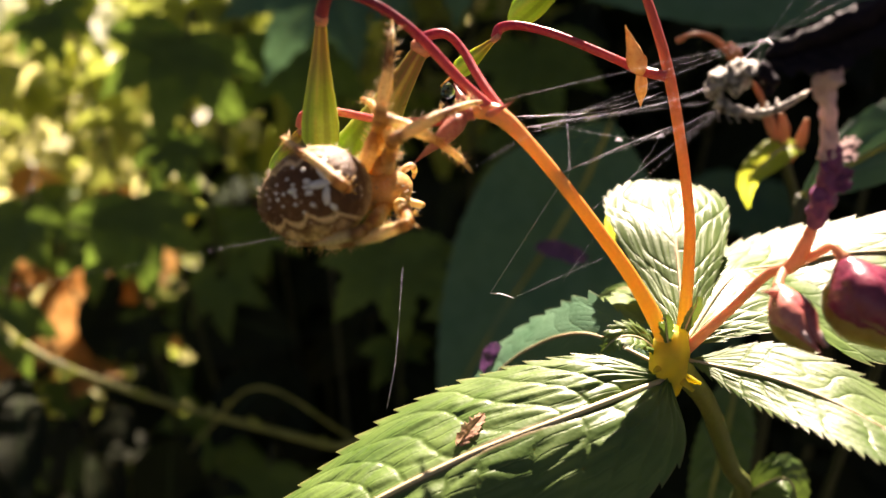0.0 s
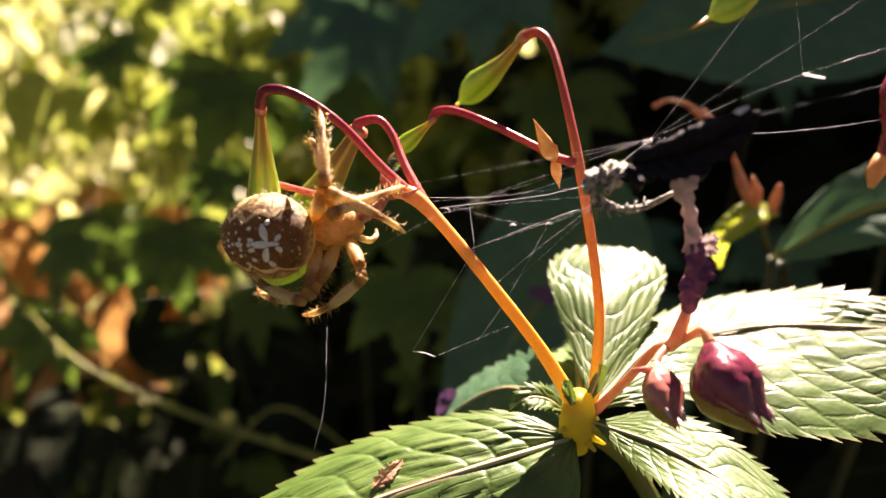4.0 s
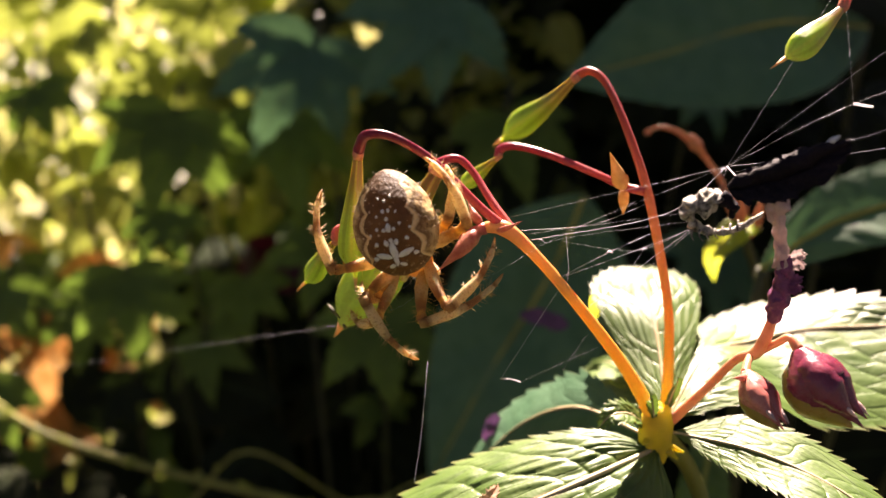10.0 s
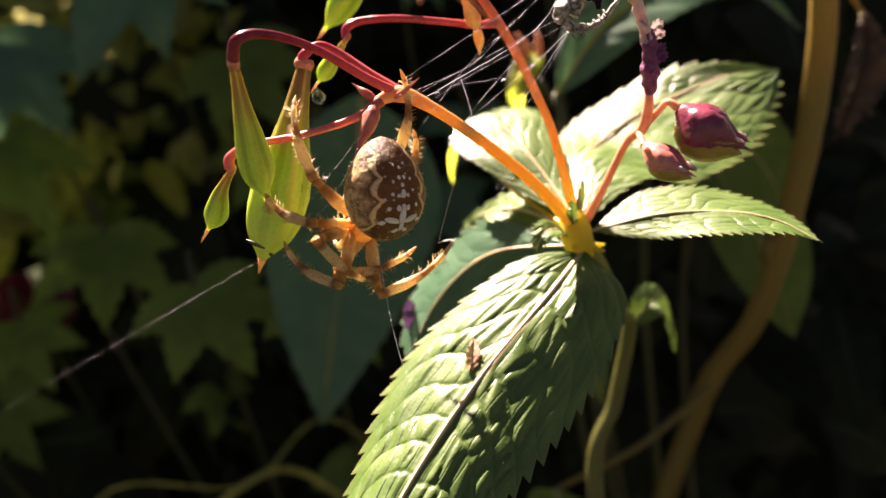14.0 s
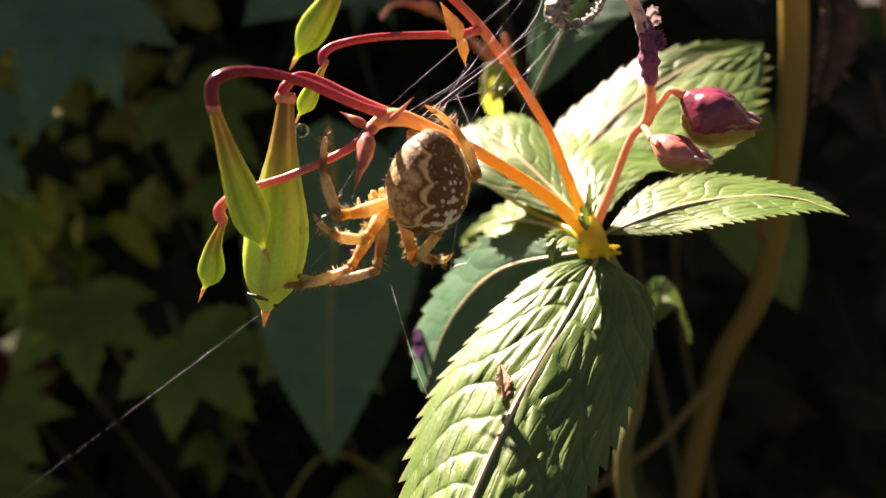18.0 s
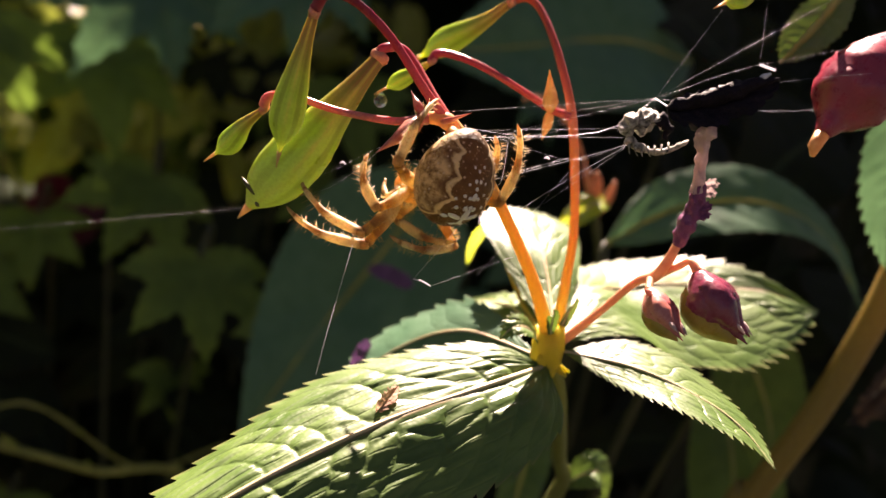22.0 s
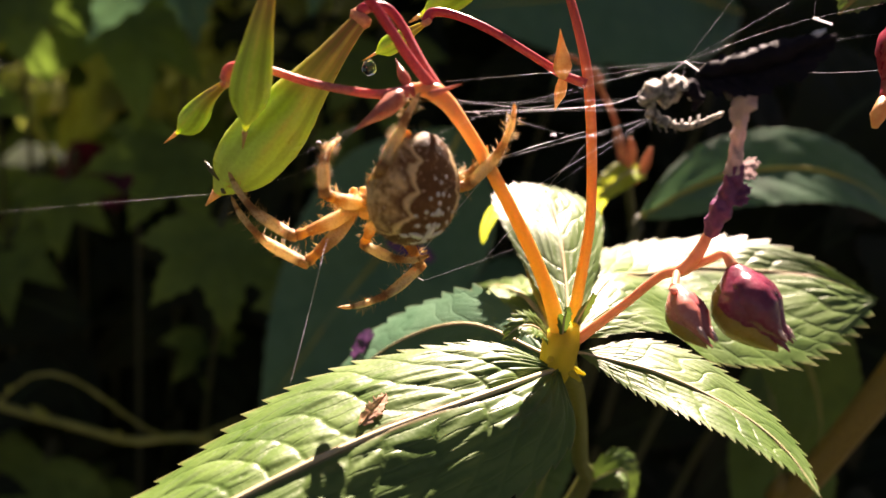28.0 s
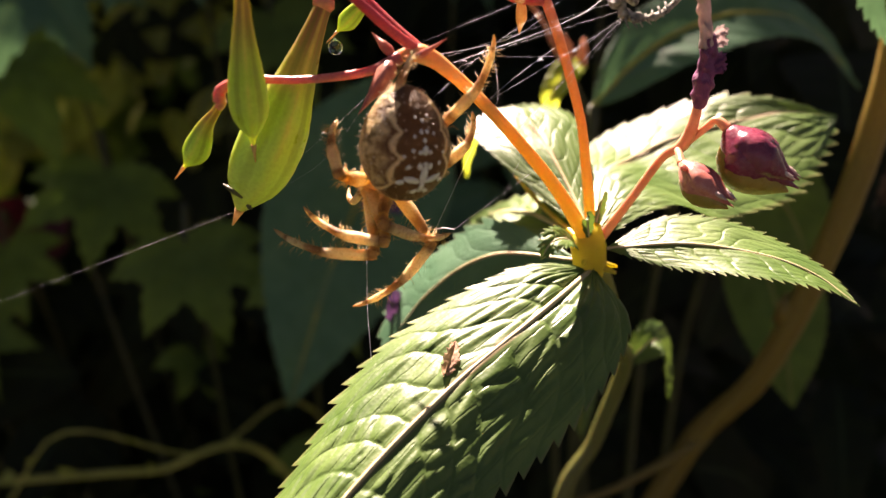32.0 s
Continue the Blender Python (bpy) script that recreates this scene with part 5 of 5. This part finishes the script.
# nearly black even in sun: the depth's shade is put into this colour
SHADE_FILL = plain_material("undergrowth_shade_black", (0.004, 0.008, 0.003), (0.012, 0.02, 0.007), 40.0, 0.85, 1.0, 0.01, spec=0.05)
core("undergrowth", 6, 90, 62, 130, 1.0, "solid near-black filling for the shade inside the leafy bank")
# unseen row of tall lumpy-topped shrubs, added on the sun's side to block it
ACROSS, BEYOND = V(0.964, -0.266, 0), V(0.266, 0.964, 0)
for lo, hi, top, seed, label in ((-21, -11, 184, 3.0, "near-black core of an unseen tall shrub added to block the sun"), (-11, 10, 200, 5.0, "near-black core of an unseen tall shrub added to block the sun"), (10, 46, 200, 4.0, "near-black core of an unseen broad tall shrub added to block the sun")):
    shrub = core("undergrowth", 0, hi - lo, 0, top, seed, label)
    coat = scatter("sun_block_leaves", 260, ((0.5, hi - lo - 0.5), (-7, 12), (top - 90, top + 2)), (2.2, 4.5), LEAF_DARK, int(top), "dark green leaves on an unseen tall shrub added to block the sun", "leaves", tilt=1.2, palm=0.2)
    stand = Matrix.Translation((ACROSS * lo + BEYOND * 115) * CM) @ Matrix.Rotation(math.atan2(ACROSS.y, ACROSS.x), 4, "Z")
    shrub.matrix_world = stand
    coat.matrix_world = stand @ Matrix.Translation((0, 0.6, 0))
core("undergrowth", -15, 9, 43, 86, 6.0, "solid near-black filling for the shade inside the low undergrowth")
core("far_hedge", -300, 300, 192, 160, 2.0, "solid near-black filling for the shade inside the hedge")
scatter("ground_cover", 420, ((-160, 160), (-160, 34), (1, 12)), (8, 16), LEAF_DARK, 60, "low green leaves covering the ground", "ground cover", tilt=1.0)


# ---- spider ----
spider = thing("garden_spider", (0, 0, 0), "brown garden spider with a white cross, climbing on the plant", "spider")


def girth(s):
    return math.sin(math.pi * min(0.999, max(0.001, s)) ** 0.88) ** 0.56


AB_LEN, AB_W, AB_H, AB_Z = 1.14, 0.45, 0.43, 0.12


def back(x, y, lift=0.0):
    """A place on the abdomen's back."""
    r = girth(-y / AB_LEN)
    k = max(0.02, r * r - (x / AB_W) ** 2)
    return V(x, y, AB_Z + AB_H * math.sqrt(k) + lift)


bm = bmesh.new()
rings = []
for i in range(41):
    s = i / 40
    r = girth(s) if 0 < i < 40 else 0.02
    rings.append([bm.verts.new((AB_W * r * math.cos(a), -s * AB_LEN, AB_Z - 0.1 * s + AB_H * r * math.sin(a) * (1.0 if math.sin(a) > 0 else 0.9))) for a in np.linspace(0, 2 * math.pi, 48, endpoint=False)])
for i in range(41):
    for v in rings[i]:
        v.co.z += 0.1 * i / 40
        q = noise.noise(v.co * 7) * 0.012 + noise.noise(v.co * 20) * 0.006
        v.co += V(v.co.x, 0, v.co.z - AB_Z) * q * 2
for r0, r1 in zip(rings, rings[1:]):
    for k in range(48):
        bm.faces.new((r0[k], r0[(k + 1) % 48], r1[(k + 1) % 48], r1[k]))
bm.faces.new(rings[0])
bm.faces.new(rings[-1])
abdomen = part("abdomen", bm, ABDOMEN, spider, "mottled brown abdomen with a scalloped dark leaf mark")
for x0, y0, lx, ly, turn in ((0, -0.2, 0.022, 0.05, 0), (0, -0.3, 0.03, 0.075, 0), (0.11, -0.27, 0.07, 0.025, -18), (-0.11, -0.27, 0.07, 0.025, 18), (0.21, -0.25, 0.025, 0.02, 0), (-0.21, -0.25, 0.025, 0.02, 0),
                         (0.05, -0.4, 0.02, 0.03, 20), (-0.05, -0.4, 0.02, 0.03, -20), (0, -0.42, 0.018, 0.02, 0), (0, -0.55, 0.024, 0.04, 0), (0.05, -0.53, 0.016, 0.018, 0), (-0.05, -0.53, 0.016, 0.018, 0),
                         (0, -0.64, 0.016, 0.02, 0), (0.03, -0.72, 0.016, 0.02, 0), (-0.03, -0.72, 0.014, 0.02, 0), (0.16, -0.4, 0.018, 0.018, 0), (-0.16, -0.42, 0.018, 0.018, 0),
                         (0.12, -0.55, 0.014, 0.014, 0), (-0.12, -0.58, 0.014, 0.014, 0), (0.2, -0.5, 0.012, 0.012, 0), (-0.21, -0.52, 0.012, 0.012, 0), (0.1, -0.68, 0.012, 0.014, 0), (-0.1, -0.7, 0.012, 0.014, 0),
                         (0.06, -0.15, 0.03, 0.018, 25), (-0.06, -0.15, 0.03, 0.018, -25), (0, -0.82, 0.012, 0.016, 0), (0.06, -0.85, 0.01, 0.012, 0), (-0.06, -0.86, 0.01, 0.012, 0)):
    lx, ly = lx * 1.35, ly * 1.35
    bm = bmesh.new()
    ca, sa = math.cos(radians(turn)), math.sin(radians(turn))
    wob = 9 * random.Random(int(x0 * 500 - y0 * 9000)).random()
    cv = bm.verts.new(back(x0, y0, 0.012))
    r1, r2 = [], []
    for k in range(14):
        a = 2 * math.pi * k / 14
        q = 1 + 0.3 * noise.noise(V(math.cos(a), math.sin(a), wob))
        px, py = lx * q * math.cos(a), ly * q * math.sin(a)
        px, py = px * ca - py * sa, px * sa + py * ca
        r1.append(bm.verts.new(back(x0 + px * 0.8, y0 + py * 0.8, 0.011)))
        r2.append(bm.verts.new(back(x0 + px, y0 + py, -0.01)))
    for k in range(14):
        bm.faces.new((cv, r1[k], r1[(k + 1) % 14]))
        bm.faces.new((r1[k], r2[k], r2[(k + 1) % 14], r1[(k + 1) % 14]))
    part("white_mark", bm, SPOT, abdomen)


def bristles(bm, place, count, length, seed):
    rnd = random.Random(seed)
    for _ in range(count):
        p, d = place(rnd)
        d = (d + V(rnd.uniform(-0.3, 0.3), rnd.uniform(-0.3, 0.3), rnd.uniform(-0.3, 0.3))).normalized()
        a = d.orthogonal().normalized() * 0.004
        b = d.cross(a)
        tip = bm.verts.new(p + d * length * rnd.uniform(0.6, 1.2))
        base = [bm.verts.new(p + q) for q in (a, -0.5 * a + 0.87 * b, -0.5 * a - 0.87 * b)]
        for k in range(3):
            bm.faces.new((base[k], base[(k + 1) % 3], tip))


def on_abdomen(rnd):
    s, a = rnd.uniform(0.05, 0.98), rnd.uniform(0, 2 * math.pi)
    r = girth(s)
    nrm = V(math.cos(a), (s - 0.45) * -1.2, math.sin(a)).normalized()
    return V(AB_W * r * math.cos(a), -s * AB_LEN, AB_Z + AB_H * r * math.sin(a)), nrm


bm = bmesh.new()
bristles(bm, on_abdomen, 300, 0.055, 61)
part("bristles", bm, SPINE, abdomen, "short pale bristles", kind="stuff")
bm = bmesh.new()
tube(bm, [V(0, -0.9, -0.1), V(0, -0.96, -0.2), V(0, -1.0, -0.26)], [0.1, 0.07, 0.03], 12, 0.1)
part("spinnerets", bm, HEAD, abdomen)

abdomen.matrix_local = Matrix.Translation((0, -0.0003, 0.00312)) @ Matrix.Rotation(radians(52), 4, "X")

# head and breast
bm = bmesh.new()
tube(bm, [V(0, -0.04, 0.0), V(0, 0.03, -0.02), V(0, 0.14, -0.02), V(0, 0.28, -0.02), V(0, 0.4, -0.03), V(0, 0.5, -0.06), V(0, 0.53, -0.08)], [0.05, 0.13, 0.2, 0.21, 0.17, 0.13, 0.06], 24, 0.12)
for v in bm.verts:
    v.co.z = -0.03 + (v.co.z + 0.03) * 0.68
head = part("head", bm, HEAD, spider, "hairy orange-brown head and breast")
bm = bmesh.new()
bristles(bm, lambda rnd: ((lambda a, y: (V(0.17 * math.cos(a), y, -0.03 + 0.12 * math.sin(a)), V(math.cos(a), 0.3, math.sin(a))))(rnd.uniform(0, 6.28), rnd.uniform(0.0, 0.5))), 160, 0.06, 62)
part("bristles", bm, SPINE, head, kind="stuff")
for sx in (-1, 1):
    bm = bmesh.new()
    tube(bm, smooth([V(sx * 0.06, 0.48, -0.08), V(sx * 0.07, 0.54, -0.17), V(sx * 0.05, 0.52, -0.27)], 5), [0.06, 0.065, 0.03], 10)
    part("fang", bm, HEAD, head)
    bm = bmesh.new()
    tube(bm, smooth([V(sx * 0.12, 0.44, -0.08), V(sx * 0.2, 0.6, -0.02), V(sx * 0.18, 0.72, -0.14), V(sx * 0.13, 0.76, -0.26)], 5), [0.04, 0.04, 0.03, 0.015], 8, 0.1)
    part("feeler", bm, LEG, head)
for ex, ey, ez in ((0.03, 0.53, -0.02), (-0.03, 0.53, -0.02), (0.03, 0.51, 0.03), (-0.03, 0.51, 0.03)):
    bm = bmesh.new()
    bmesh.ops.create_uvsphere(bm, u_segments=8, v_segments=6, radius=0.016)
    for v in bm.verts:
        v.co += V(ex, ey, ez)
    part("eye", bm, BLACK, head)

# legs: an upper piece (thigh and knee) and a lower piece (shin and foot)
LEGS = {"L1": (-0.13, 0.36, 0.78, 1.05), "L2": (-0.16, 0.26, 0.72, 0.98), "L3": (-0.17, 0.15, 0.5, 0.62), "L4": (-0.14, 0.05, 0.72, 0.95),
        "R1": (0.13, 0.36, 0.78, 1.05), "R2": (0.16, 0.26, 0.72, 0.98), "R3": (0.17, 0.15, 0.5, 0.62), "R4": (0.14, 0.05, 0.72, 0.95)}
limbs = {}
for key, (lx, ly, up_len, low_len) in LEGS.items():
    bm = bmesh.new()
    tube(bm, [V(0, up_len * q, 0.03 * math.sin(math.pi * max(0.0, q))) for q in (-0.04, 0.02, 0.08, 0.14, 0.22, 0.45, 0.68, 0.8, 0.86, 0.93, 1.0)], [0.05, 0.066, 0.068, 0.05, 0.066, 0.078, 0.064, 0.052, 0.046, 0.058, 0.05], 14, 0.06)
    bristles(bm, lambda rnd: ((lambda a, y: (V(0.065 * math.cos(a), y, 0.065 * math.sin(a) + 0.02), V(math.cos(a), 0.4, math.sin(a))))(rnd.uniform(0, 6.28), rnd.uniform(0.1, 1) * up_len)), 60, 0.085, 70 + len(limbs))
    upper = part("leg", bm, THIGH, spider, "banded bristly leg", origin=(0, 0, 0))
    bm = bmesh.new()
    shin = smooth([V(0, -0.03, 0), V(0, low_len * 0.16, 0.05), V(0, low_len * 0.46, 0.1), V(0, low_len * 0.74, 0.07), V(0, low_len * 0.9, 0.02), V(0, low_len, -0.03)], 5)
    tube(bm, shin, [0.05, 0.062, 0.054, 0.058, 0.062, 0.054, 0.042, 0.036, 0.034, 0.036, 0.028, 0.024, 0.022, 0.014, 0.005], 14, 0.06)
    bristles(bm, lambda rnd: ((lambda a, y: (V(0.045 * math.cos(a), y * low_len, 0.045 * math.sin(a) + 0.1 * math.sin(3.1 * y)), V(math.cos(a), 0.5, math.sin(a))))(rnd.uniform(0, 6.28), rnd.uniform(0.02, 0.9))), 100, 0.085, 90 + len(limbs))
    lower = part("lower_leg", bm, LEG, upper, "", origin=(0, 0, 0))
    limbs[key] = (upper, lower)

BODY = [
    (0, -0.763, 7.382, 97.969, -9.2, 61.8, -64.1),
    (1, -0.752, 7.401, 98.161, -9.4, 62.9, -61.7),
    (2, -0.734, 7.394, 98.065, -18.8, 64.9, -71.2),
    (5, -0.416, 7.290, 98.390, 81.3, 85.7, 14.0),
    (6, -0.443, 7.320, 98.423, -118.3, 78.6, 178.2),
    (7, -0.557, 7.355, 98.464, -130.4, 35.1, 165.1),
    (8, -0.633, 7.410, 98.445, -132.6, 23.8, 171.2),
    (9, -0.635, 7.404, 98.438, -129.7, 21.4, 175.0),
    (10, -0.592, 7.419, 98.476, -132.0, 11.6, 171.9),
    (11, -0.602, 7.412, 98.645, -129.4, -1.6, 169.5),
    (12, -0.540, 7.443, 98.466, -133.9, 0.5, 172.6),
    (13, -0.272, 7.580, 97.688, -139.4, 4.6, -179.7),
    (14, -0.269, 7.551, 97.459, -136.6, -18.2, -174.9),
    (17, 0.194, 7.660, 97.855, -156.3, -20.0, -175.4),
    (18, 0.309, 7.675, 97.756, -160.5, -18.9, -174.2),
    (19, 0.352, 7.654, 97.458, -161.8, -15.7, -163.1),
    (20, 0.403, 7.660, 97.740, -159.5, -8.9, -166.3),
    (21, 0.441, 7.649, 97.896, -155.2, -4.9, -168.0),
    (22, 0.473, 7.647, 97.842, -156.0, -0.7, -162.7),
    (23, 0.496, 7.628, 97.840, -152.5, -2.7, -162.0),
    (24, 0.512, 7.617, 97.809, -150.7, -1.5, -160.2),
    (27, 0.241, 7.603, 97.455, -149.0, -1.1, -157.6),
    (28, 0.200, 7.622, 97.502, -152.6, 1.2, -157.1),
    (29, -0.052, 7.600, 97.468, -148.3, -3.4, -159.4),
    (30, -0.031, 7.592, 97.452, -144.9, -5.1, -164.8),
    (31, -0.022, 7.573, 97.518, -139.6, -6.7, -172.3),
    (31.5, -0.059, 7.561, 97.544, -137.6, -9.0, -173.5),
    (32, -0.005, 7.563, 97.528, -137.8, -9.2, -173.9),
]
FEET = {}
FEET['L1'] = [(0, 0.42, 7.60, 98.77), (2, 0.55, 7.60, 98.78), (5, 0.44, 7.60, 98.73), (7, 0.48, 7.40, 98.57), (9, 0.60, 7.30, 98.16), (10, 0.47, 7.30, 98.19), (12, 0.50, 7.20, 97.94), (13, 0.73, 7.50, 98.38), (14, 0.51, 7.30, 96.85), (17, 0.25, 7.30, 97.08), (18, 0.36, 7.30, 97.07), (19, 0.45, 7.60, 97.39), (20, -0.15, 7.60, 97.30), (21, 0.10, 7.50, 97.24), (22, 0.05, 7.50, 97.27), (24, 0.11, 7.50, 97.35), (27, 0.30, 7.40, 96.58), (29, -0.67, 7.40, 96.28), (30, -0.63, 7.40, 96.24), (31.5, -0.61, 7.40, 96.27), (32, -0.64, 7.40, 96.24)]
FEET['L2'] = [(0, 0.30, 7.30, 98.15), (2, 0.46, 7.30, 98.27), (5, 0.53, 7.30, 98.31), (7, 0.27, 7.60, 98.81), (9, 0.64, 7.60, 98.93), (10, 0.41, 7.50, 98.57), (12, 0.52, 7.40, 98.16), (13, 0.45, 7.60, 98.56), (14, 0.09, 7.40, 96.94), (17, 0.66, 7.60, 97.77), (18, 0.84, 7.60, 97.64), (19, 1.19, 7.60, 97.40), (20, 1.20, 7.60, 97.73), (21, 0.95, 7.60, 97.30), (22, 0.88, 7.60, 97.26), (24, 0.81, 7.60, 97.18), (27, 0.90, 7.50, 97.05), (29, 0.45, 7.50, 96.99), (30, 0.46, 7.50, 96.68), (31.5, 0.55, 7.50, 96.68), (32, 0.57, 7.50, 96.72)]
FEET['L3'] = [(0, -0.75, 7.60, 98.82), (2, -0.89, 7.60, 98.73), (5, -0.41, 7.60, 99.51), (7, -0.35, 7.50, 99.44), (9, -0.13, 7.60, 99.34), (10, -0.13, 7.60, 99.40), (12, -0.11, 7.60, 99.41), (13, 0.11, 7.60, 98.71), (14, 0.97, 7.60, 98.66), (17, 0.73, 7.60, 98.08), (19, 1.34, 7.60, 98.03), (20, 1.12, 7.60, 98.19), (22, 1.12, 7.60, 98.57), (24, 1.07, 7.60, 98.64), (27, 1.24, 7.60, 98.23), (29, 1.06, 7.60, 98.19), (30, 0.94, 7.60, 98.14), (32, 1.02, 7.60, 97.96)]
FEET['L4'] = [(0, -0.43, 7.60, 99.53), (2, -0.42, 7.60, 99.51), (5, -0.44, 7.60, 99.57), (7, -0.46, 7.60, 99.58), (9, -0.48, 7.60, 99.53), (10, -0.38, 7.60, 99.50), (12, -0.41, 7.60, 99.57), (13, -0.42, 7.60, 99.58), (14, 0.62, 7.50, 98.98), (17, 0.81, 7.40, 98.65), (18, 0.82, 7.40, 98.65), (19, 0.85, 7.40, 98.60), (20, 0.84, 7.40, 98.64), (21, 1.17, 7.30, 98.50), (22, 1.24, 7.30, 98.76), (23, 1.20, 7.30, 98.83), (24, 1.19, 7.30, 98.82), (27, 1.23, 7.30, 98.67), (28, 1.22, 7.30, 98.68), (29, 1.23, 7.30, 98.74), (30, 1.20, 7.30, 98.80), (31.5, 1.22, 7.30, 98.77), (32, 1.23, 7.30, 98.78)]
FEET['R1'] = [(0, -1.21, 7.20, 97.45), (2, -0.77, 7.20, 97.72), (5, -0.59, 7.20, 97.18), (7, -0.34, 7.20, 97.54), (9, -0.47, 7.30, 97.17), (10, -0.51, 7.30, 97.20), (12, -0.54, 7.40, 97.27), (13, -0.51, 7.60, 97.13), (14, -0.50, 7.60, 96.70), (17, -1.63, 8.30, 97.49), (18, -1.46, 8.30, 97.65), (19, -1.22, 8.30, 97.22), (20, -1.14, 8.30, 97.24), (21, -1.09, 8.20, 97.28), (22, -1.06, 8.20, 97.31), (24, -1.10, 8.20, 97.31), (27, -1.02, 8.20, 97.34), (28, -1.32, 8.20, 97.25), (29, -1.52, 8.20, 97.52), (30, -1.59, 8.00, 96.73), (31.5, -1.26, 7.80, 97.20), (32, -1.24, 7.80, 97.13)]
FEET['R2'] = [(0, -1.54, 7.30, 97.48), (2, -1.27, 7.30, 97.60), (5, -1.19, 7.50, 97.54), (7, -1.50, 7.60, 98.02), (9, -1.08, 8.00, 97.60), (10, -1.31, 8.20, 97.51), (12, -1.31, 8.20, 97.73), (13, -1.26, 8.20, 97.43), (14, -1.20, 8.20, 97.39), (17, -1.06, 8.30, 97.54), (18, -1.07, 8.30, 97.51), (19, -1.00, 8.30, 97.35), (20, -1.00, 8.30, 97.53), (21, -0.88, 8.20, 97.59), (22, -0.95, 8.20, 97.66), (24, -1.12, 8.20, 97.69), (27, -1.07, 8.20, 97.55), (28, -1.37, 8.20, 97.54), (29, -1.60, 8.20, 97.97), (30, -1.61, 8.10, 97.12), (31.5, -0.91, 7.90, 97.21), (32, -0.89, 7.90, 97.26)]
FEET['R3'] = [(0, -1.52, 7.60, 98.40), (2, -1.47, 7.60, 98.48), (5, -1.43, 7.60, 97.56), (7, -1.41, 7.80, 97.54), (9, -1.24, 7.80, 97.75), (10, -1.15, 8.00, 97.93), (12, -1.15, 8.00, 98.21), (13, -1.23, 8.00, 98.14), (14, -1.23, 8.00, 98.10), (17, -1.09, 8.00, 98.25), (18, -0.68, 7.80, 98.12), (19, -0.23, 7.80, 97.99), (20, -0.25, 7.80, 98.08), (21, -0.29, 7.80, 98.16), (22, -0.30, 7.80, 98.13), (24, -0.32, 7.80, 98.16), (27, -0.35, 7.80, 98.05), (28, -0.34, 7.80, 98.09), (29, -0.46, 7.80, 98.23), (30, -0.42, 7.80, 98.14), (31.5, -0.46, 7.80, 98.12), (32, -0.41, 7.80, 98.13)]
FEET['R4'] = [(0, -1.51, 7.40, 98.50), (2, -1.47, 7.40, 98.66), (5, -1.18, 7.30, 97.58), (7, -1.49, 7.40, 98.05), (9, -1.66, 7.80, 98.05), (10, -1.55, 7.80, 99.11), (12, -0.92, 7.60, 98.64), (13, -0.34, 7.80, 98.63), (14, -0.53, 8.00, 98.97), (17, -0.10, 8.00, 98.89), (18, -0.08, 7.90, 98.83), (19, -0.06, 7.80, 98.47), (20, 0.51, 7.60, 98.78), (21, 0.37, 7.60, 98.83), (22, 0.35, 7.60, 98.89), (24, 0.42, 7.60, 98.96), (27, 0.43, 7.60, 98.71), (28, 0.35, 7.60, 98.65), (29, 0.40, 7.60, 98.71), (30, 0.42, 7.60, 98.71), (31.5, 0.43, 7.60, 98.65), (32, 0.45, 7.60, 98.72)]


def between(rows, t):
    """The row's values at t, on straight lines between the rows."""
    ts = [r[0] for r in rows]
    return [float(np.interp(t, ts, [r[k] for r in rows])) for k in range(1, len(rows[0]))]


def body_pose(t):
    i = max(0, min(len(BODY) - 2, sum(1 for r in BODY if r[0] <= t) - 1))
    a, b = BODY[i], BODY[i + 1]
    f = max(0.0, min(1.0, (t - a[0]) / (b[0] - a[0])))
    f = f * f * (3 - 2 * f) if b[0] - a[0] > 1.5 else f
    qa, qb = (Euler([radians(c) for c in r[4:7]]).to_quaternion() for r in (a, b))
    place = Vector(a[1:4]).lerp(Vector(b[1:4]), f) * CM
    return Matrix.LocRotScale(place, qa.slerp(qb, f), None)


def leg_pose(m, key, t):
    """Two-piece leg from its hip to its foot: the upper piece's pose on the body, the lower piece's on the upper."""
    hx, hy, a, b = LEGS[key]
    hip = V(hx, hy, -0.05)
    foot = (m.inverted() @ (Vector(between(FEET[key], t)) * CM)) / CM
    d = foot - hip
    r = max(abs(a - b) + 0.08, min((a + b) * 0.995, d.length))
    d.normalize()
    pole = V((0.75 if hy < 0.1 else 0.3) * (1 if hx > 0 else -1), 0.0, 1.0)
    side = d.cross(pole).normalized()
    rise = side.cross(d)
    ca = (a * a + r * r - b * b) / (2 * a * r)
    knee = (d * ca + rise * math.sqrt(max(0.0, 1 - ca * ca))).normalized()
    x = side
    z = x.cross(knee)
    rot = Matrix((x, knee, z)).transposed()
    w = rot.transposed() @ (d * r - knee * a)
    up = Matrix.Translation(hip * CM) @ rot.to_4x4()
    low = Matrix.Translation((0, a * CM, 0)) @ Matrix.Rotation(math.atan2(w.z, w.y), 4, "X")
    return up, low


def motions():
    times = [k * 0.5 for k in range(65)]
    bodies = [(t, body_pose(t)) for t in times]
    walk(spider, bodies)
    for key, (upper, lower) in limbs.items():
        poses = [(t, *leg_pose(m, key, t)) for t, m in bodies]
        walk(upper, [(t, u) for t, u, l in poses])
        walk(lower, [(t, l) for t, u, l in poses])


motions()
